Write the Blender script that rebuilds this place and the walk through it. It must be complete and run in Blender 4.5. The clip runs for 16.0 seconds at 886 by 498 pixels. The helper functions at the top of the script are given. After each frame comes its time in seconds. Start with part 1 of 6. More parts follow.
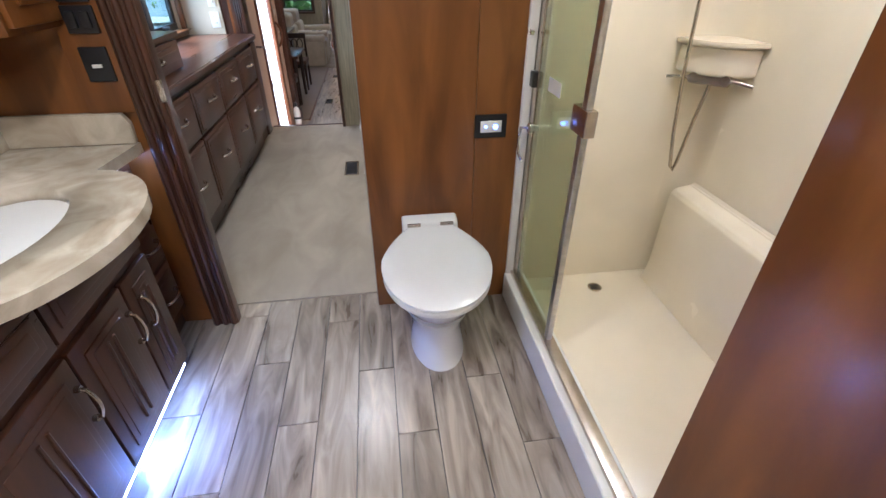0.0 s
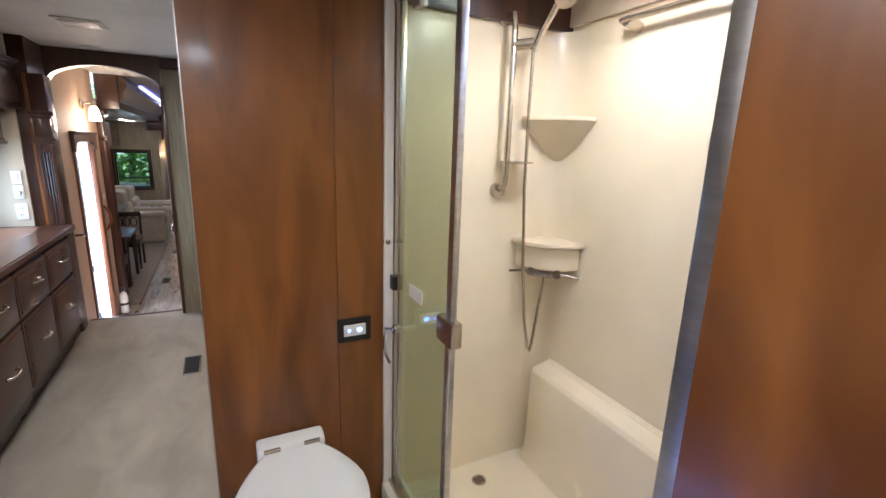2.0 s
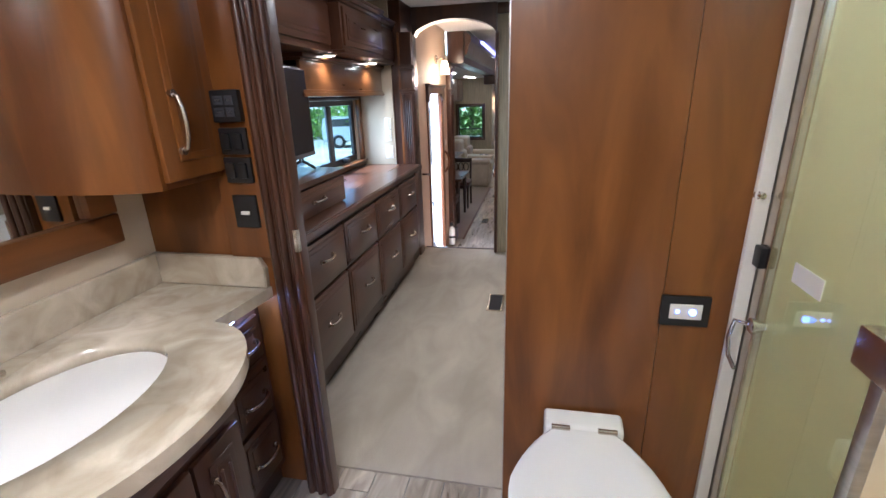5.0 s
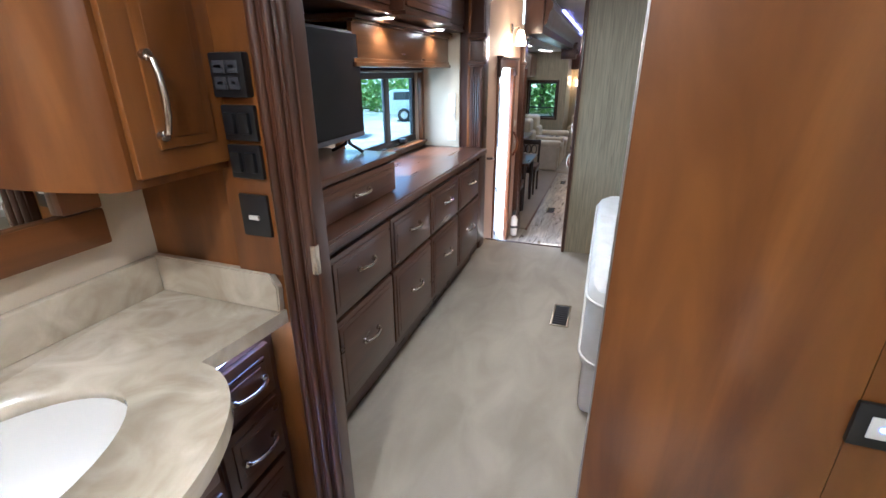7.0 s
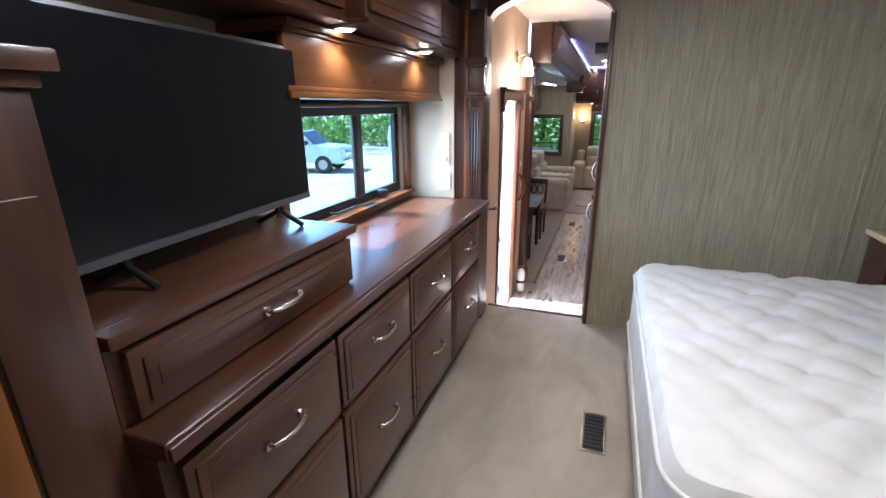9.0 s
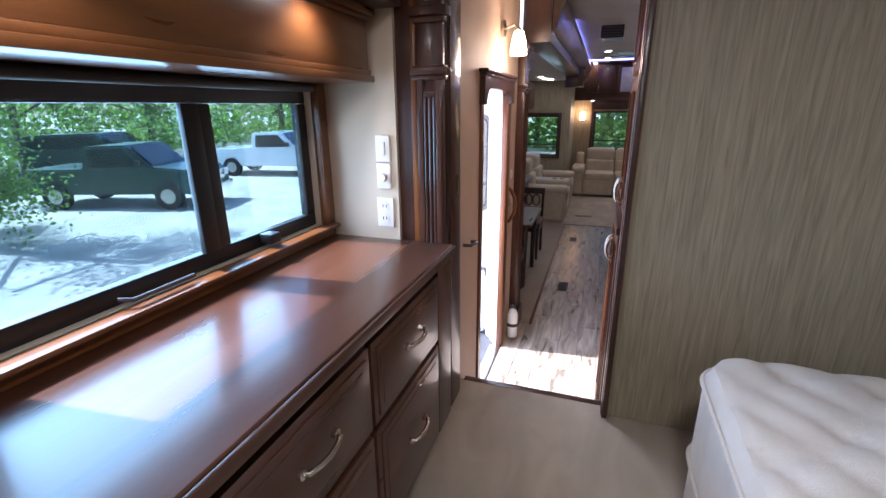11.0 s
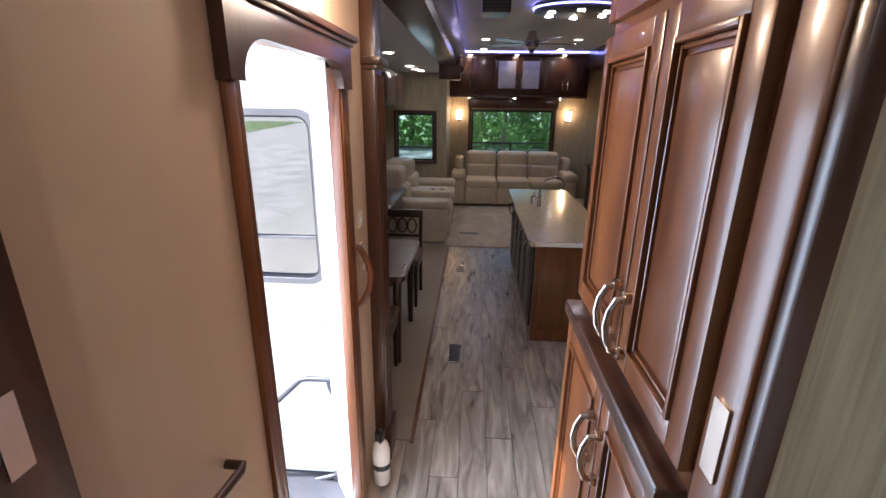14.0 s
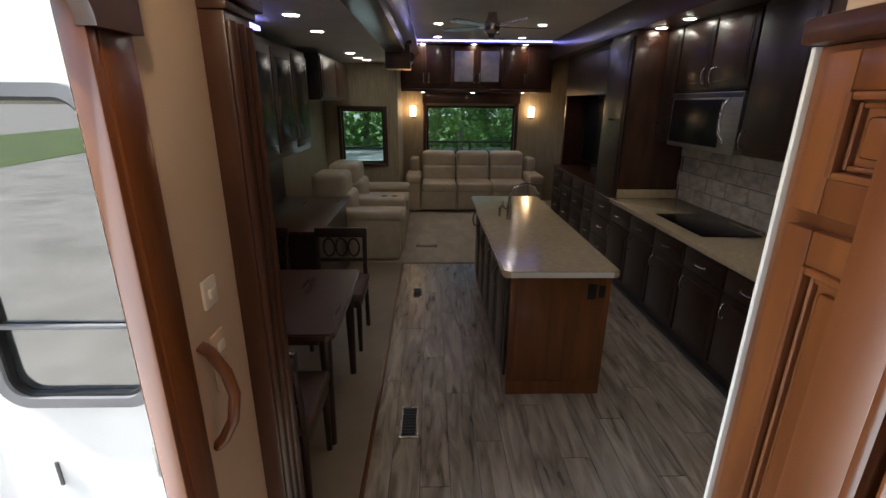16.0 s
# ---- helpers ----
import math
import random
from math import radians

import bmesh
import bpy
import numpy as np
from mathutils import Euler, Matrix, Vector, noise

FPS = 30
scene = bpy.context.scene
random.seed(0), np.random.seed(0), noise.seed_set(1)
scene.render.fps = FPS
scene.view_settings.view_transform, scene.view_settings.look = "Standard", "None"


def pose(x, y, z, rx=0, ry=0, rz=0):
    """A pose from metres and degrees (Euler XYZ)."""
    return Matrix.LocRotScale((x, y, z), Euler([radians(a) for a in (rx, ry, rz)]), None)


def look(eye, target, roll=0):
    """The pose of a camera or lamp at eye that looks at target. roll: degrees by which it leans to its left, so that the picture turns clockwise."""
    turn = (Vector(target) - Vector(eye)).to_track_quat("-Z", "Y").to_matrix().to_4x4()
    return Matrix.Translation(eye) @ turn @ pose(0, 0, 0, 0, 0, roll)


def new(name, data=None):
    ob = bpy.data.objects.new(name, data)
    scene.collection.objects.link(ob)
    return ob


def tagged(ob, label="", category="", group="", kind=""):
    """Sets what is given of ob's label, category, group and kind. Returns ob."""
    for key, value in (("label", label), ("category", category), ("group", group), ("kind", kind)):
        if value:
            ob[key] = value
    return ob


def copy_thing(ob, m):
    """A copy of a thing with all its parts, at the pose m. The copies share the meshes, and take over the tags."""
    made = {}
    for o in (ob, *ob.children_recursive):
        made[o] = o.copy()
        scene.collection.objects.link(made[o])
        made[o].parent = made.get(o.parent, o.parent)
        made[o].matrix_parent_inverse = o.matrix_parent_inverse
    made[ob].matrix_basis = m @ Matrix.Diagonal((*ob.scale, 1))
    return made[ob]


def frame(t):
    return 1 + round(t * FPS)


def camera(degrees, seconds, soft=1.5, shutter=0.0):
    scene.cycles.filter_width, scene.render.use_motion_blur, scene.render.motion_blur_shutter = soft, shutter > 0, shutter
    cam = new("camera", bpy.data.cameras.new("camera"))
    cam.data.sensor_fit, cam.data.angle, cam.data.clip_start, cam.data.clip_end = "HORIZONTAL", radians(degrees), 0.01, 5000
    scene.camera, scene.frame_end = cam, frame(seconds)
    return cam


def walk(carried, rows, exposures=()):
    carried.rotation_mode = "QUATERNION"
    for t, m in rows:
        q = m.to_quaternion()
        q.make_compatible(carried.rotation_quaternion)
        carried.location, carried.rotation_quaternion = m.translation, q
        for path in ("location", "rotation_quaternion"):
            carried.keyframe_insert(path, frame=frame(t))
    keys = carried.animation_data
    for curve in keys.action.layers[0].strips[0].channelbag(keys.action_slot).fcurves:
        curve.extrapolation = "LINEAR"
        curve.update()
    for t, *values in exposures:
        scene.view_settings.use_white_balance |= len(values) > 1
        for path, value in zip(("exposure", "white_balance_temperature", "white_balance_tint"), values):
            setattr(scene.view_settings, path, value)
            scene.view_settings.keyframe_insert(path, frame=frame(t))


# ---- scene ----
cam = camera(89.4, 16.0)
# seconds, place, turn
ROWS = [
    (0, -0.0383, -0.0015, 1.5306, 57.26, -0.03, -8.21),
    (0.5, -0.0386, 0.0505, 1.5503, 56.93, -0.40, -17.48),
    (1, -0.0382, 0.1106, 1.6166, 63.27, -1.60, -23.62),
    (1.5, -0.0257, 0.1548, 1.6688, 69.89, -1.85, -25.93),
    (2, -0.0291, 0.1425, 1.6905, 76.98, -1.85, -26.41),
    (2.5, 0.0075, 0.1455, 1.7122, 84.47, -1.63, -26.85),
    (3, 0.0711, 0.2362, 1.6898, 89.00, -1.44, -19.03),
    (3.5, 0.1147, 0.3129, 1.6510, 86.53, -0.65, -6.54),
    (4, 0.0706, 0.3497, 1.6098, 79.80, 0.63, 2.47),
    (4.5, 0.0125, 0.4217, 1.5833, 73.58, 1.56, 7.48),
    (7, -0.1540, 0.9336, 1.5760, 68.36, 0.24, 19.61),
    (7.5, -0.1991, 1.1361, 1.5520, 71.20, 0.28, 19.57),
    (8, -0.2392, 1.3111, 1.5770, 72.36, 0.20, 19.45),
    (8.5, -0.2923, 1.5135, 1.5955, 72.33, 0.25, 19.81),
    (9, -0.3713, 1.7483, 1.5714, 72.30, 0.42, 19.77),
    (11.5, -0.6086, 3.1557, 1.5131, 72.37, 0.62, 18.52),
    (12, -0.6791, 3.3966, 1.5072, 72.35, 0.20, 15.44),
    (12.5, -0.6903, 3.6952, 1.4927, 72.20, -0.19, 12.12),
    (13, -0.6842, 3.9917, 1.4915, 72.06, -0.45, 9.33),
    (13.5, -0.7243, 4.2802, 1.4832, 72.05, -0.46, 6.66),
    (14, -0.7194, 4.5627, 1.4844, 72.03, -0.70, 3.87),
    (14.5, -0.6961, 4.8439, 1.4726, 72.01, -0.51, 1.94),
    (15, -0.6987, 5.0786, 1.4642, 72.01, -0.30, 1.16),
    (15.5, -0.7094, 5.2820, 1.4536, 71.98, -0.14, 0.98),
    (16, -0.6849, 5.4576, 1.4251, 71.93, -0.44, -1.40),
]
walk(cam, [(t, pose(x, y, z, rx, ry, rz)) for t, x, y, z, rx, ry, rz in ROWS],
     [(0.0, 2.3, 5150, 12), (3.0, 2.15, 5350, 14), (4.5, 2.35, 5250, 14), (7.0, 2.65, 5000, 10), (8.5, 2.75, 5150, 13), (9.0, 2.6, 5150, 14), (11.5, 1.95, 5450, 21), (12.5, 2.0, 5750, 21), (14.0, 2.1, 5550, 15), (15.0, 1.6, 5750, 9), (16.0, 1.3, 5900, 8)])

# ---- world, sun, exposure ----
world = bpy.data.worlds.new("sky_world")
scene.world = world
world.use_nodes = True
_wn = world.node_tree.nodes
_sky = _wn.new("ShaderNodeTexSky")
_sky.sky_type, _sky.sun_disc = "NISHITA", False
_sky.sun_elevation, _sky.sun_rotation = math.radians(49), math.radians(-96)
_sky.dust_density, _sky.ozone_density = 2.0, 1.0
world.node_tree.links.new(_sky.outputs[0], _wn["Background"].inputs[0])
_wn["Background"].inputs[1].default_value = 0.15

sun_data = bpy.data.lights.new("sun", "SUN")
sun_data.energy, sun_data.angle, sun_data.color = 5.0, math.radians(0.6), (1.0, 0.95, 0.86)
sun = new("sun", sun_data)
sun.matrix_world = look((-8.0, 4.4, 9.4), (0.0, 5.2, 0.0))


def lamp(name, kind, loc, power, colour=(1, 0.86, 0.68), size=0.08, aim=None, spot=120):
    d = bpy.data.lights.new(name, kind)
    d.energy, d.color = power, colour
    if kind == "AREA":
        d.shape, d.size = "DISK", size
    elif kind == "SPOT":
        d.spot_size, d.spot_blend, d.shadow_soft_size = math.radians(spot), 0.6, size
    else:
        d.shadow_soft_size = size
    o = new(name, d)
    o.matrix_world = look(loc, aim or (loc[0], loc[1] + 0.001, loc[2] - 1))
    return o


def opening_light(name, loc, aim, width, height, power, colour=(0.84, 0.92, 1.0), spread=170):
    """The sky's light that enters through a window or door opening."""
    d = bpy.data.lights.new(name, "AREA")
    d.shape, d.size, d.size_y, d.energy, d.color = "RECTANGLE", width, height, power, colour
    d.spread = math.radians(spread)
    o = new(name, d)
    o.matrix_world = look(loc, aim)
    return o


opening_light("window_daylight", (-1.75, 3.78, 1.31), (-0.4, 3.78, 0.95), 1.1, 0.46, 4.6, spread=120)
opening_light("door_daylight", (-1.43, 5.84, 0.62), (0.0, 5.80, 0.3), 0.62, 1.9, 6)

WARM = (1.0, 0.90, 0.76)
COOL = (0.85, 0.92, 1.0)


# ---- materials ----
def nodes_of(name):
    m = bpy.data.materials.new(name)
    m.use_nodes = True
    return m, m.node_tree.nodes, m.node_tree.links, m.node_tree.nodes["Principled BSDF"]


def surface(name, c1, c2=None, rough=0.5, metal=0.0, scale=(8, 8, 8), detail=6, bump=0.0, fine=60, vary=0.0, coat=0.0, spec=None, dist=0.0):
    """Two tones mixed by a stretched noise, a finer grain in relief and roughness, and a shift from piece to piece."""
    m, n, l, b = nodes_of(name)
    c2 = c2 or tuple(v * 0.86 for v in c1)
    tc = n.new("ShaderNodeTexCoord")
    mp = n.new("ShaderNodeMapping")
    mp.inputs["Scale"].default_value = scale
    l.new(tc.outputs["Object"], mp.inputs[0])
    oi = n.new("ShaderNodeObjectInfo")
    sh = n.new("ShaderNodeVectorMath")
    sh.operation = "MULTIPLY_ADD"
    l.new(oi.outputs["Random"], sh.inputs[0])
    sh.inputs[1].default_value = (37.0, 23.0, 11.0)
    l.new(mp.outputs[0], sh.inputs[2])
    no = n.new("ShaderNodeTexNoise")
    no.inputs["Scale"].default_value, no.inputs["Detail"].default_value, no.inputs["Distortion"].default_value = 1.0, detail, dist
    l.new(sh.outputs[0], no.inputs["Vector"])
    ramp = n.new("ShaderNodeValToRGB")
    ramp.color_ramp.elements[0].position, ramp.color_ramp.elements[1].position = 0.32, 0.68
    ramp.color_ramp.elements[0].color, ramp.color_ramp.elements[1].color = (*c2, 1), (*c1, 1)
    l.new(no.outputs[0], ramp.inputs[0])
    big = n.new("ShaderNodeTexNoise")
    big.inputs["Scale"].default_value, big.inputs["Detail"].default_value = 1.7, 3
    l.new(tc.outputs["Object"], big.inputs["Vector"])
    hsv = n.new("ShaderNodeHueSaturation")
    l.new(ramp.outputs[0], hsv.inputs["Color"])
    val = n.new("ShaderNodeMath")
    val.operation = "MULTIPLY_ADD"
    l.new(big.outputs[0], val.inputs[0])
    val.inputs[1].default_value, val.inputs[2].default_value = 0.3, 0.85
    v2 = n.new("ShaderNodeMath")
    v2.operation = "MULTIPLY_ADD"
    l.new(oi.outputs["Random"], v2.inputs[0])
    v2.inputs[1].default_value = vary
    l.new(val.outputs[0], v2.inputs[2])
    l.new(v2.outputs[0], hsv.inputs["Value"])
    l.new(hsv.outputs[0], b.inputs["Base Color"])
    b.inputs["Roughness"].default_value, b.inputs["Metallic"].default_value = rough, metal
    rr = n.new("ShaderNodeMath")
    rr.operation = "MULTIPLY_ADD"
    l.new(no.outputs[0], rr.inputs[0])
    rr.inputs[1].default_value, rr.inputs[2].default_value = 0.16, rough - 0.08
    l.new(rr.outputs[0], b.inputs["Roughness"])
    if coat:
        b.inputs["Coat Weight"].default_value, b.inputs["Coat Roughness"].default_value = coat, 0.12
    if spec is not None:
        b.inputs["Specular IOR Level"].default_value = spec
    if bump:
        gr = n.new("ShaderNodeTexNoise")
        gr.inputs["Scale"].default_value, gr.inputs["Detail"].default_value = fine, 4
        l.new(tc.outputs["Object"], gr.inputs["Vector"])
        bp = n.new("ShaderNodeBump")
        bp.inputs["Strength"].default_value, bp.inputs["Distance"].default_value = bump, 0.004
        l.new(gr.outputs[0], bp.inputs["Height"])
        l.new(bp.outputs[0], b.inputs["Normal"])
    return m


def glow(name, colour, strength):
    m, n, l, b = nodes_of(name)
    b.inputs["Base Color"].default_value = (*colour, 1)
    b.inputs["Emission Color"].default_value = (*colour, 1)
    b.inputs["Emission Strength"].default_value = strength
    return m


def glass_mat(name, colour, rough=0.0, clear=0.85):
    """Thin sheet: mostly clear, a little mirror."""
    m, n, l, b = nodes_of(name)
    n.remove(b)
    tr, gl, mix = n.new("ShaderNodeBsdfTransparent"), n.new("ShaderNodeBsdfGlossy"), n.new("ShaderNodeMixShader")
    tr.inputs[0].default_value = (*colour, 1)
    gl.inputs["Roughness"].default_value = rough
    mix.inputs[0].default_value = 1 - clear
    l.new(tr.outputs[0], mix.inputs[1])
    l.new(gl.outputs[0], mix.inputs[2])
    l.new(mix.outputs[0], n["Material Output"].inputs[0])
    return m


WOOD = surface("cherry_wood", (0.205, 0.074, 0.0135), (0.098, 0.031, 0.0055), 0.32, scale=(7, 7, 1.5), detail=12, bump=0.05, fine=90, vary=0.06, dist=0.9, coat=0.2)
WOOD_H = surface("cherry_wood_along", (0.165, 0.062, 0.017), (0.085, 0.031, 0.009), 0.3, scale=(14, 1.6, 14), detail=8, bump=0.05, fine=90, vary=0.06, dist=0.6, coat=0.3)
DARK = surface("dark_stained_wood", (0.070, 0.026, 0.012), (0.030, 0.011, 0.006), 0.32, scale=(14, 14, 1.8), detail=8, bump=0.05, fine=90, vary=0.05, dist=0.5, coat=0.3)
DARK_H = surface("dark_stained_wood_along", (0.075, 0.029, 0.014), (0.038, 0.014, 0.007), 0.3, scale=(14, 1.6, 14), detail=8, bump=0.05, fine=90, vary=0.05, dist=0.5, coat=0.3)
RED = surface("reddish_cabinet_wood", (0.195, 0.066, 0.018), (0.100, 0.031, 0.009), 0.32, scale=(15, 15, 1.5), detail=8, bump=0.04, fine=90, vary=0.05, dist=0.5, coat=0.3)
ESPRESSO = surface("espresso_wood", (0.035, 0.016, 0.010), (0.016, 0.008, 0.005), 0.36, scale=(14, 14, 1.8), bump=0.04, fine=90, coat=0.25)
PLANK = surface("weathered_plank", (0.42, 0.355, 0.28), (0.135, 0.105, 0.078), 0.30, scale=(15, 2.2, 15), detail=11, bump=0.06, fine=70, vary=0.28, dist=1.2)
CARPET = surface("beige_carpet", (0.46, 0.40, 0.315), (0.36, 0.31, 0.24), 0.95, scale=(5, 2.2, 5), detail=14, bump=1.0, fine=280, spec=0.1, dist=0.8)
PAPER = surface("striated_wallpaper", (0.36, 0.305, 0.20), (0.225, 0.19, 0.122), 0.5, scale=(75, 75, 3.2), detail=9, bump=0.1, fine=80, dist=0.9)
BEIGE = surface("beige_wall", (0.56, 0.47, 0.34), (0.52, 0.43, 0.31), 0.7, scale=(5, 5, 5), bump=0.08, fine=160)
PEACH = surface("peach_wall", (0.60, 0.46, 0.34), (0.56, 0.43, 0.31), 0.65, scale=(4, 4, 4), bump=0.06, fine=160)
CEIL = surface("off_white_ceiling", (0.74, 0.71, 0.66), (0.70, 0.67, 0.61), 0.7, scale=(4, 4, 4), bump=0.06, fine=140)
FIBRE = surface("cream_fibreglass", (0.80, 0.70, 0.52), (0.76, 0.66, 0.48), 0.24, scale=(3, 3, 3), bump=0.01, fine=20)
WHITE = surface("glazed_white", (0.80, 0.78, 0.74), (0.78, 0.76, 0.72), 0.14, scale=(4, 4, 4), coat=0.5)
PLASTIC = surface("white_plastic", (0.76, 0.73, 0.66), (0.72, 0.69, 0.62), 0.4, scale=(9, 9, 9))
STONE = surface("marbled_stone", (0.60, 0.53, 0.41), (0.40, 0.33, 0.235), 0.16, scale=(6, 6, 6), detail=10, dist=1.6, coat=0.4)
QUARTZ = surface("beige_quartz", (0.56, 0.45, 0.28), (0.46, 0.365, 0.22), 0.14, scale=(30, 30, 30), detail=8, coat=0.4)
CHROME = surface("chrome", (0.78, 0.78, 0.78), (0.70, 0.70, 0.70), 0.12, 1.0)
NICKEL = surface("brushed_nickel", (0.58, 0.52, 0.45), (0.50, 0.45, 0.39), 0.28, 1.0, scale=(30, 30, 30))
ALU = surface("brushed_aluminium", (0.55, 0.54, 0.52), (0.45, 0.44, 0.42), 0.34, 1.0, scale=(6, 6, 60))
for _m, _r in ((CHROME, 0.1), (NICKEL, 0.24), (ALU, 0.3)):
    _m.node_tree.nodes["Math.002"].inputs[1].default_value = 0.03
    _m.node_tree.nodes["Math.002"].inputs[2].default_value = _r
BLACK = surface("black_plastic", (0.012, 0.012, 0.013), (0.009, 0.009, 0.01), 0.35, scale=(20, 20, 20))
SCREEN = surface("dark_screen", (0.005, 0.0055, 0.007), (0.004, 0.0045, 0.006), 0.22, scale=(3, 3, 3), spec=0.22)
DARKGREY = surface("dark_grey_metal", (0.09, 0.09, 0.10), (0.07, 0.07, 0.08), 0.4, 0.4)
LEATHER = surface("cream_leather", (0.50, 0.42, 0.30), (0.42, 0.35, 0.245), 0.42, scale=(7, 7, 7), bump=0.25, fine=120)
FABRIC = surface("quilted_white_fabric", (0.66, 0.62, 0.555), (0.60, 0.565, 0.50), 0.8, scale=(9, 9, 9), bump=0.35, fine=260, spec=0.2)
BROWNFAB = surface("brown_seat_fabric", (0.13, 0.075, 0.05), (0.10, 0.058, 0.04), 0.7, scale=(20, 20, 20), bump=0.3, fine=250)
GELCOAT = surface("white_gelcoat", (0.80, 0.80, 0.78), (0.76, 0.76, 0.74), 0.3, scale=(3, 3, 3))
TILE = surface("stone_tile", (0.50, 0.44, 0.35), (0.30, 0.26, 0.20), 0.4, scale=(9, 9, 18), detail=9, bump=0.15, fine=60, vary=0.25)
GRAVEL = surface("pale_gravel", (0.47, 0.43, 0.37), (0.33, 0.30, 0.25), 0.95, scale=(0.9, 0.9, 0.9), detail=12, bump=0.9, fine=25)
GRASS = surface("sunlit_grass", (0.16, 0.21, 0.045), (0.09, 0.13, 0.03), 0.9, scale=(0.8, 0.8, 0.8), detail=12, bump=0.6, fine=30)
LEAF = surface("tree_leaf", (0.12, 0.20, 0.04), (0.06, 0.11, 0.022), 0.55, scale=(1.2, 1.2, 1.2))
BARK = surface("tree_bark", (0.11, 0.08, 0.055), (0.06, 0.045, 0.03), 0.9, scale=(9, 9, 2), bump=0.8, fine=20)
GREENPAINT = surface("dark_green_car_paint", (0.012, 0.040, 0.034), (0.010, 0.034, 0.028), 0.3, coat=0.2)
WHITEPAINT = surface("white_car_paint", (0.74, 0.75, 0.76), (0.70, 0.71, 0.72), 0.2, coat=0.8)
CARGLASS = surface("car_glass", (0.02, 0.03, 0.035), (0.015, 0.02, 0.025), 0.06)
RUBBER = surface("tyre_rubber", (0.02, 0.02, 0.02), (0.015, 0.015, 0.015), 0.8)
_lt = LEAF.node_tree
_tl, _mx = _lt.nodes.new("ShaderNodeBsdfTranslucent"), _lt.nodes.new("ShaderNodeMixShader")
_tl.inputs[0].default_value = (0.26, 0.42, 0.07, 1)
_mx.inputs[0].default_value = 0.4
_lt.links.new(_lt.nodes["Principled BSDF"].outputs[0], _mx.inputs[1])
_lt.links.new(_tl.outputs[0], _mx.inputs[2])
_lt.links.new(_mx.outputs[0], _lt.nodes["Material Output"].inputs[0])
GREYTRIM = surface("grey_window_trim", (0.20, 0.20, 0.21), (0.16, 0.16, 0.17), 0.4)
GLASS = glass_mat("clear_glass", (0.92, 0.96, 0.95), 0.0, 0.93)
TINT = glass_mat("tinted_glass", (0.62, 0.72, 0.74), 0.0, 0.92)
DOORGLASS = glass_mat("door_glass", (0.24, 0.26, 0.27), 0.0, 0.72)
BEDGLASS = glass_mat("bedroom_glass", (0.56, 0.70, 0.75), 0.0, 0.93)
SHGLASS = glass_mat("shower_glass", (0.78, 0.84, 0.74), 0.02, 0.80)
MIRROR = surface("mirror_silver", (0.86, 0.86, 0.84), (0.85, 0.85, 0.83), 0.1, 1.0)
MIRROR.node_tree.nodes["Math.002"].inputs[1].default_value = 0.0
MIRROR.node_tree.nodes["Math.002"].inputs[2].default_value = 0.02
LAMPON = glow("lit_lamp", (1.0, 0.88, 0.70), 14.0)
SHADE = glow("lit_glass_shade", (1.0, 0.66, 0.36), 5.0)
LEDBLUE = glow("violet_led_strip", (0.36, 0.34, 1.0), 1.8)
LEDCOOL = glow("cool_led_strip", (0.38, 0.52, 1.0), 9.0)
INDICATOR = glow("blue_indicator", (0.1, 0.2, 1.0), 4.0)


# ---- building helpers ----
def bm_box(x0, y0, z0, x1, y1, z1, bevel=0.0, seg=2, into=None):
    b = bmesh.new()
    bmesh.ops.create_cube(b, size=1.0)
    for v in b.verts:
        v.co = ((x0 + x1) / 2 + v.co.x * (x1 - x0), (y0 + y1) / 2 + v.co.y * (y1 - y0), (z0 + z1) / 2 + v.co.z * (z1 - z0))
    if bevel:
        bmesh.ops.bevel(b, geom=b.edges[:], offset=bevel, segments=seg, affect="EDGES", profile=0.6)
        b.normal_update()
        for f in b.faces:
            f.smooth = max(abs(f.normal.x), abs(f.normal.y), abs(f.normal.z)) < 0.999
    if into is not None:
        t = bpy.data.meshes.new("t")
        b.to_mesh(t)
        b.free()
        into.from_mesh(t)
        bpy.data.meshes.remove(t)
        return into
    return b


def bm_cyl(p, q, r, r2=None, seg=16, into=None):
    """A round bar from p to q."""
    b = into if into is not None else bmesh.new()
    p, q = Vector(p), Vector(q)
    m = Matrix.Translation((p + q) / 2) @ (q - p).to_track_quat("Z", "Y").to_matrix().to_4x4()
    bmesh.ops.create_cone(b, cap_ends=True, segments=seg, radius1=r, radius2=r if r2 is None else r2, depth=(q - p).length, matrix=m)
    return b


def bm_tube(points, r, seg=12, into=None):
    """A round bar bent through the points."""
    b = into if into is not None else bmesh.new()
    pts = [Vector(p) for p in points]
    rings = []
    u = None
    for i, p in enumerate(pts):
        d = (pts[min(i + 1, len(pts) - 1)] - pts[max(i - 1, 0)]).normalized()
        if u is None:
            u = d.cross(Vector((0, 0, 1)) if abs(d.z) < 0.7 else Vector((1, 0, 0)))
        u = (u - d * u.dot(d)).normalized()
        w = d.cross(u)
        rings.append([b.verts.new(p + r * (math.cos(a) * u + math.sin(a) * w)) for a in (2 * math.pi * k / seg for k in range(seg))])
    for a, c in zip(rings, rings[1:]):
        for k in range(seg):
            b.faces.new((a[k], a[(k + 1) % seg], c[(k + 1) % seg], c[k]))
    b.faces.new(rings[0][::-1])
    b.faces.new(rings[-1])
    bmesh.ops.recalc_face_normals(b, faces=b.faces[:])
    return b


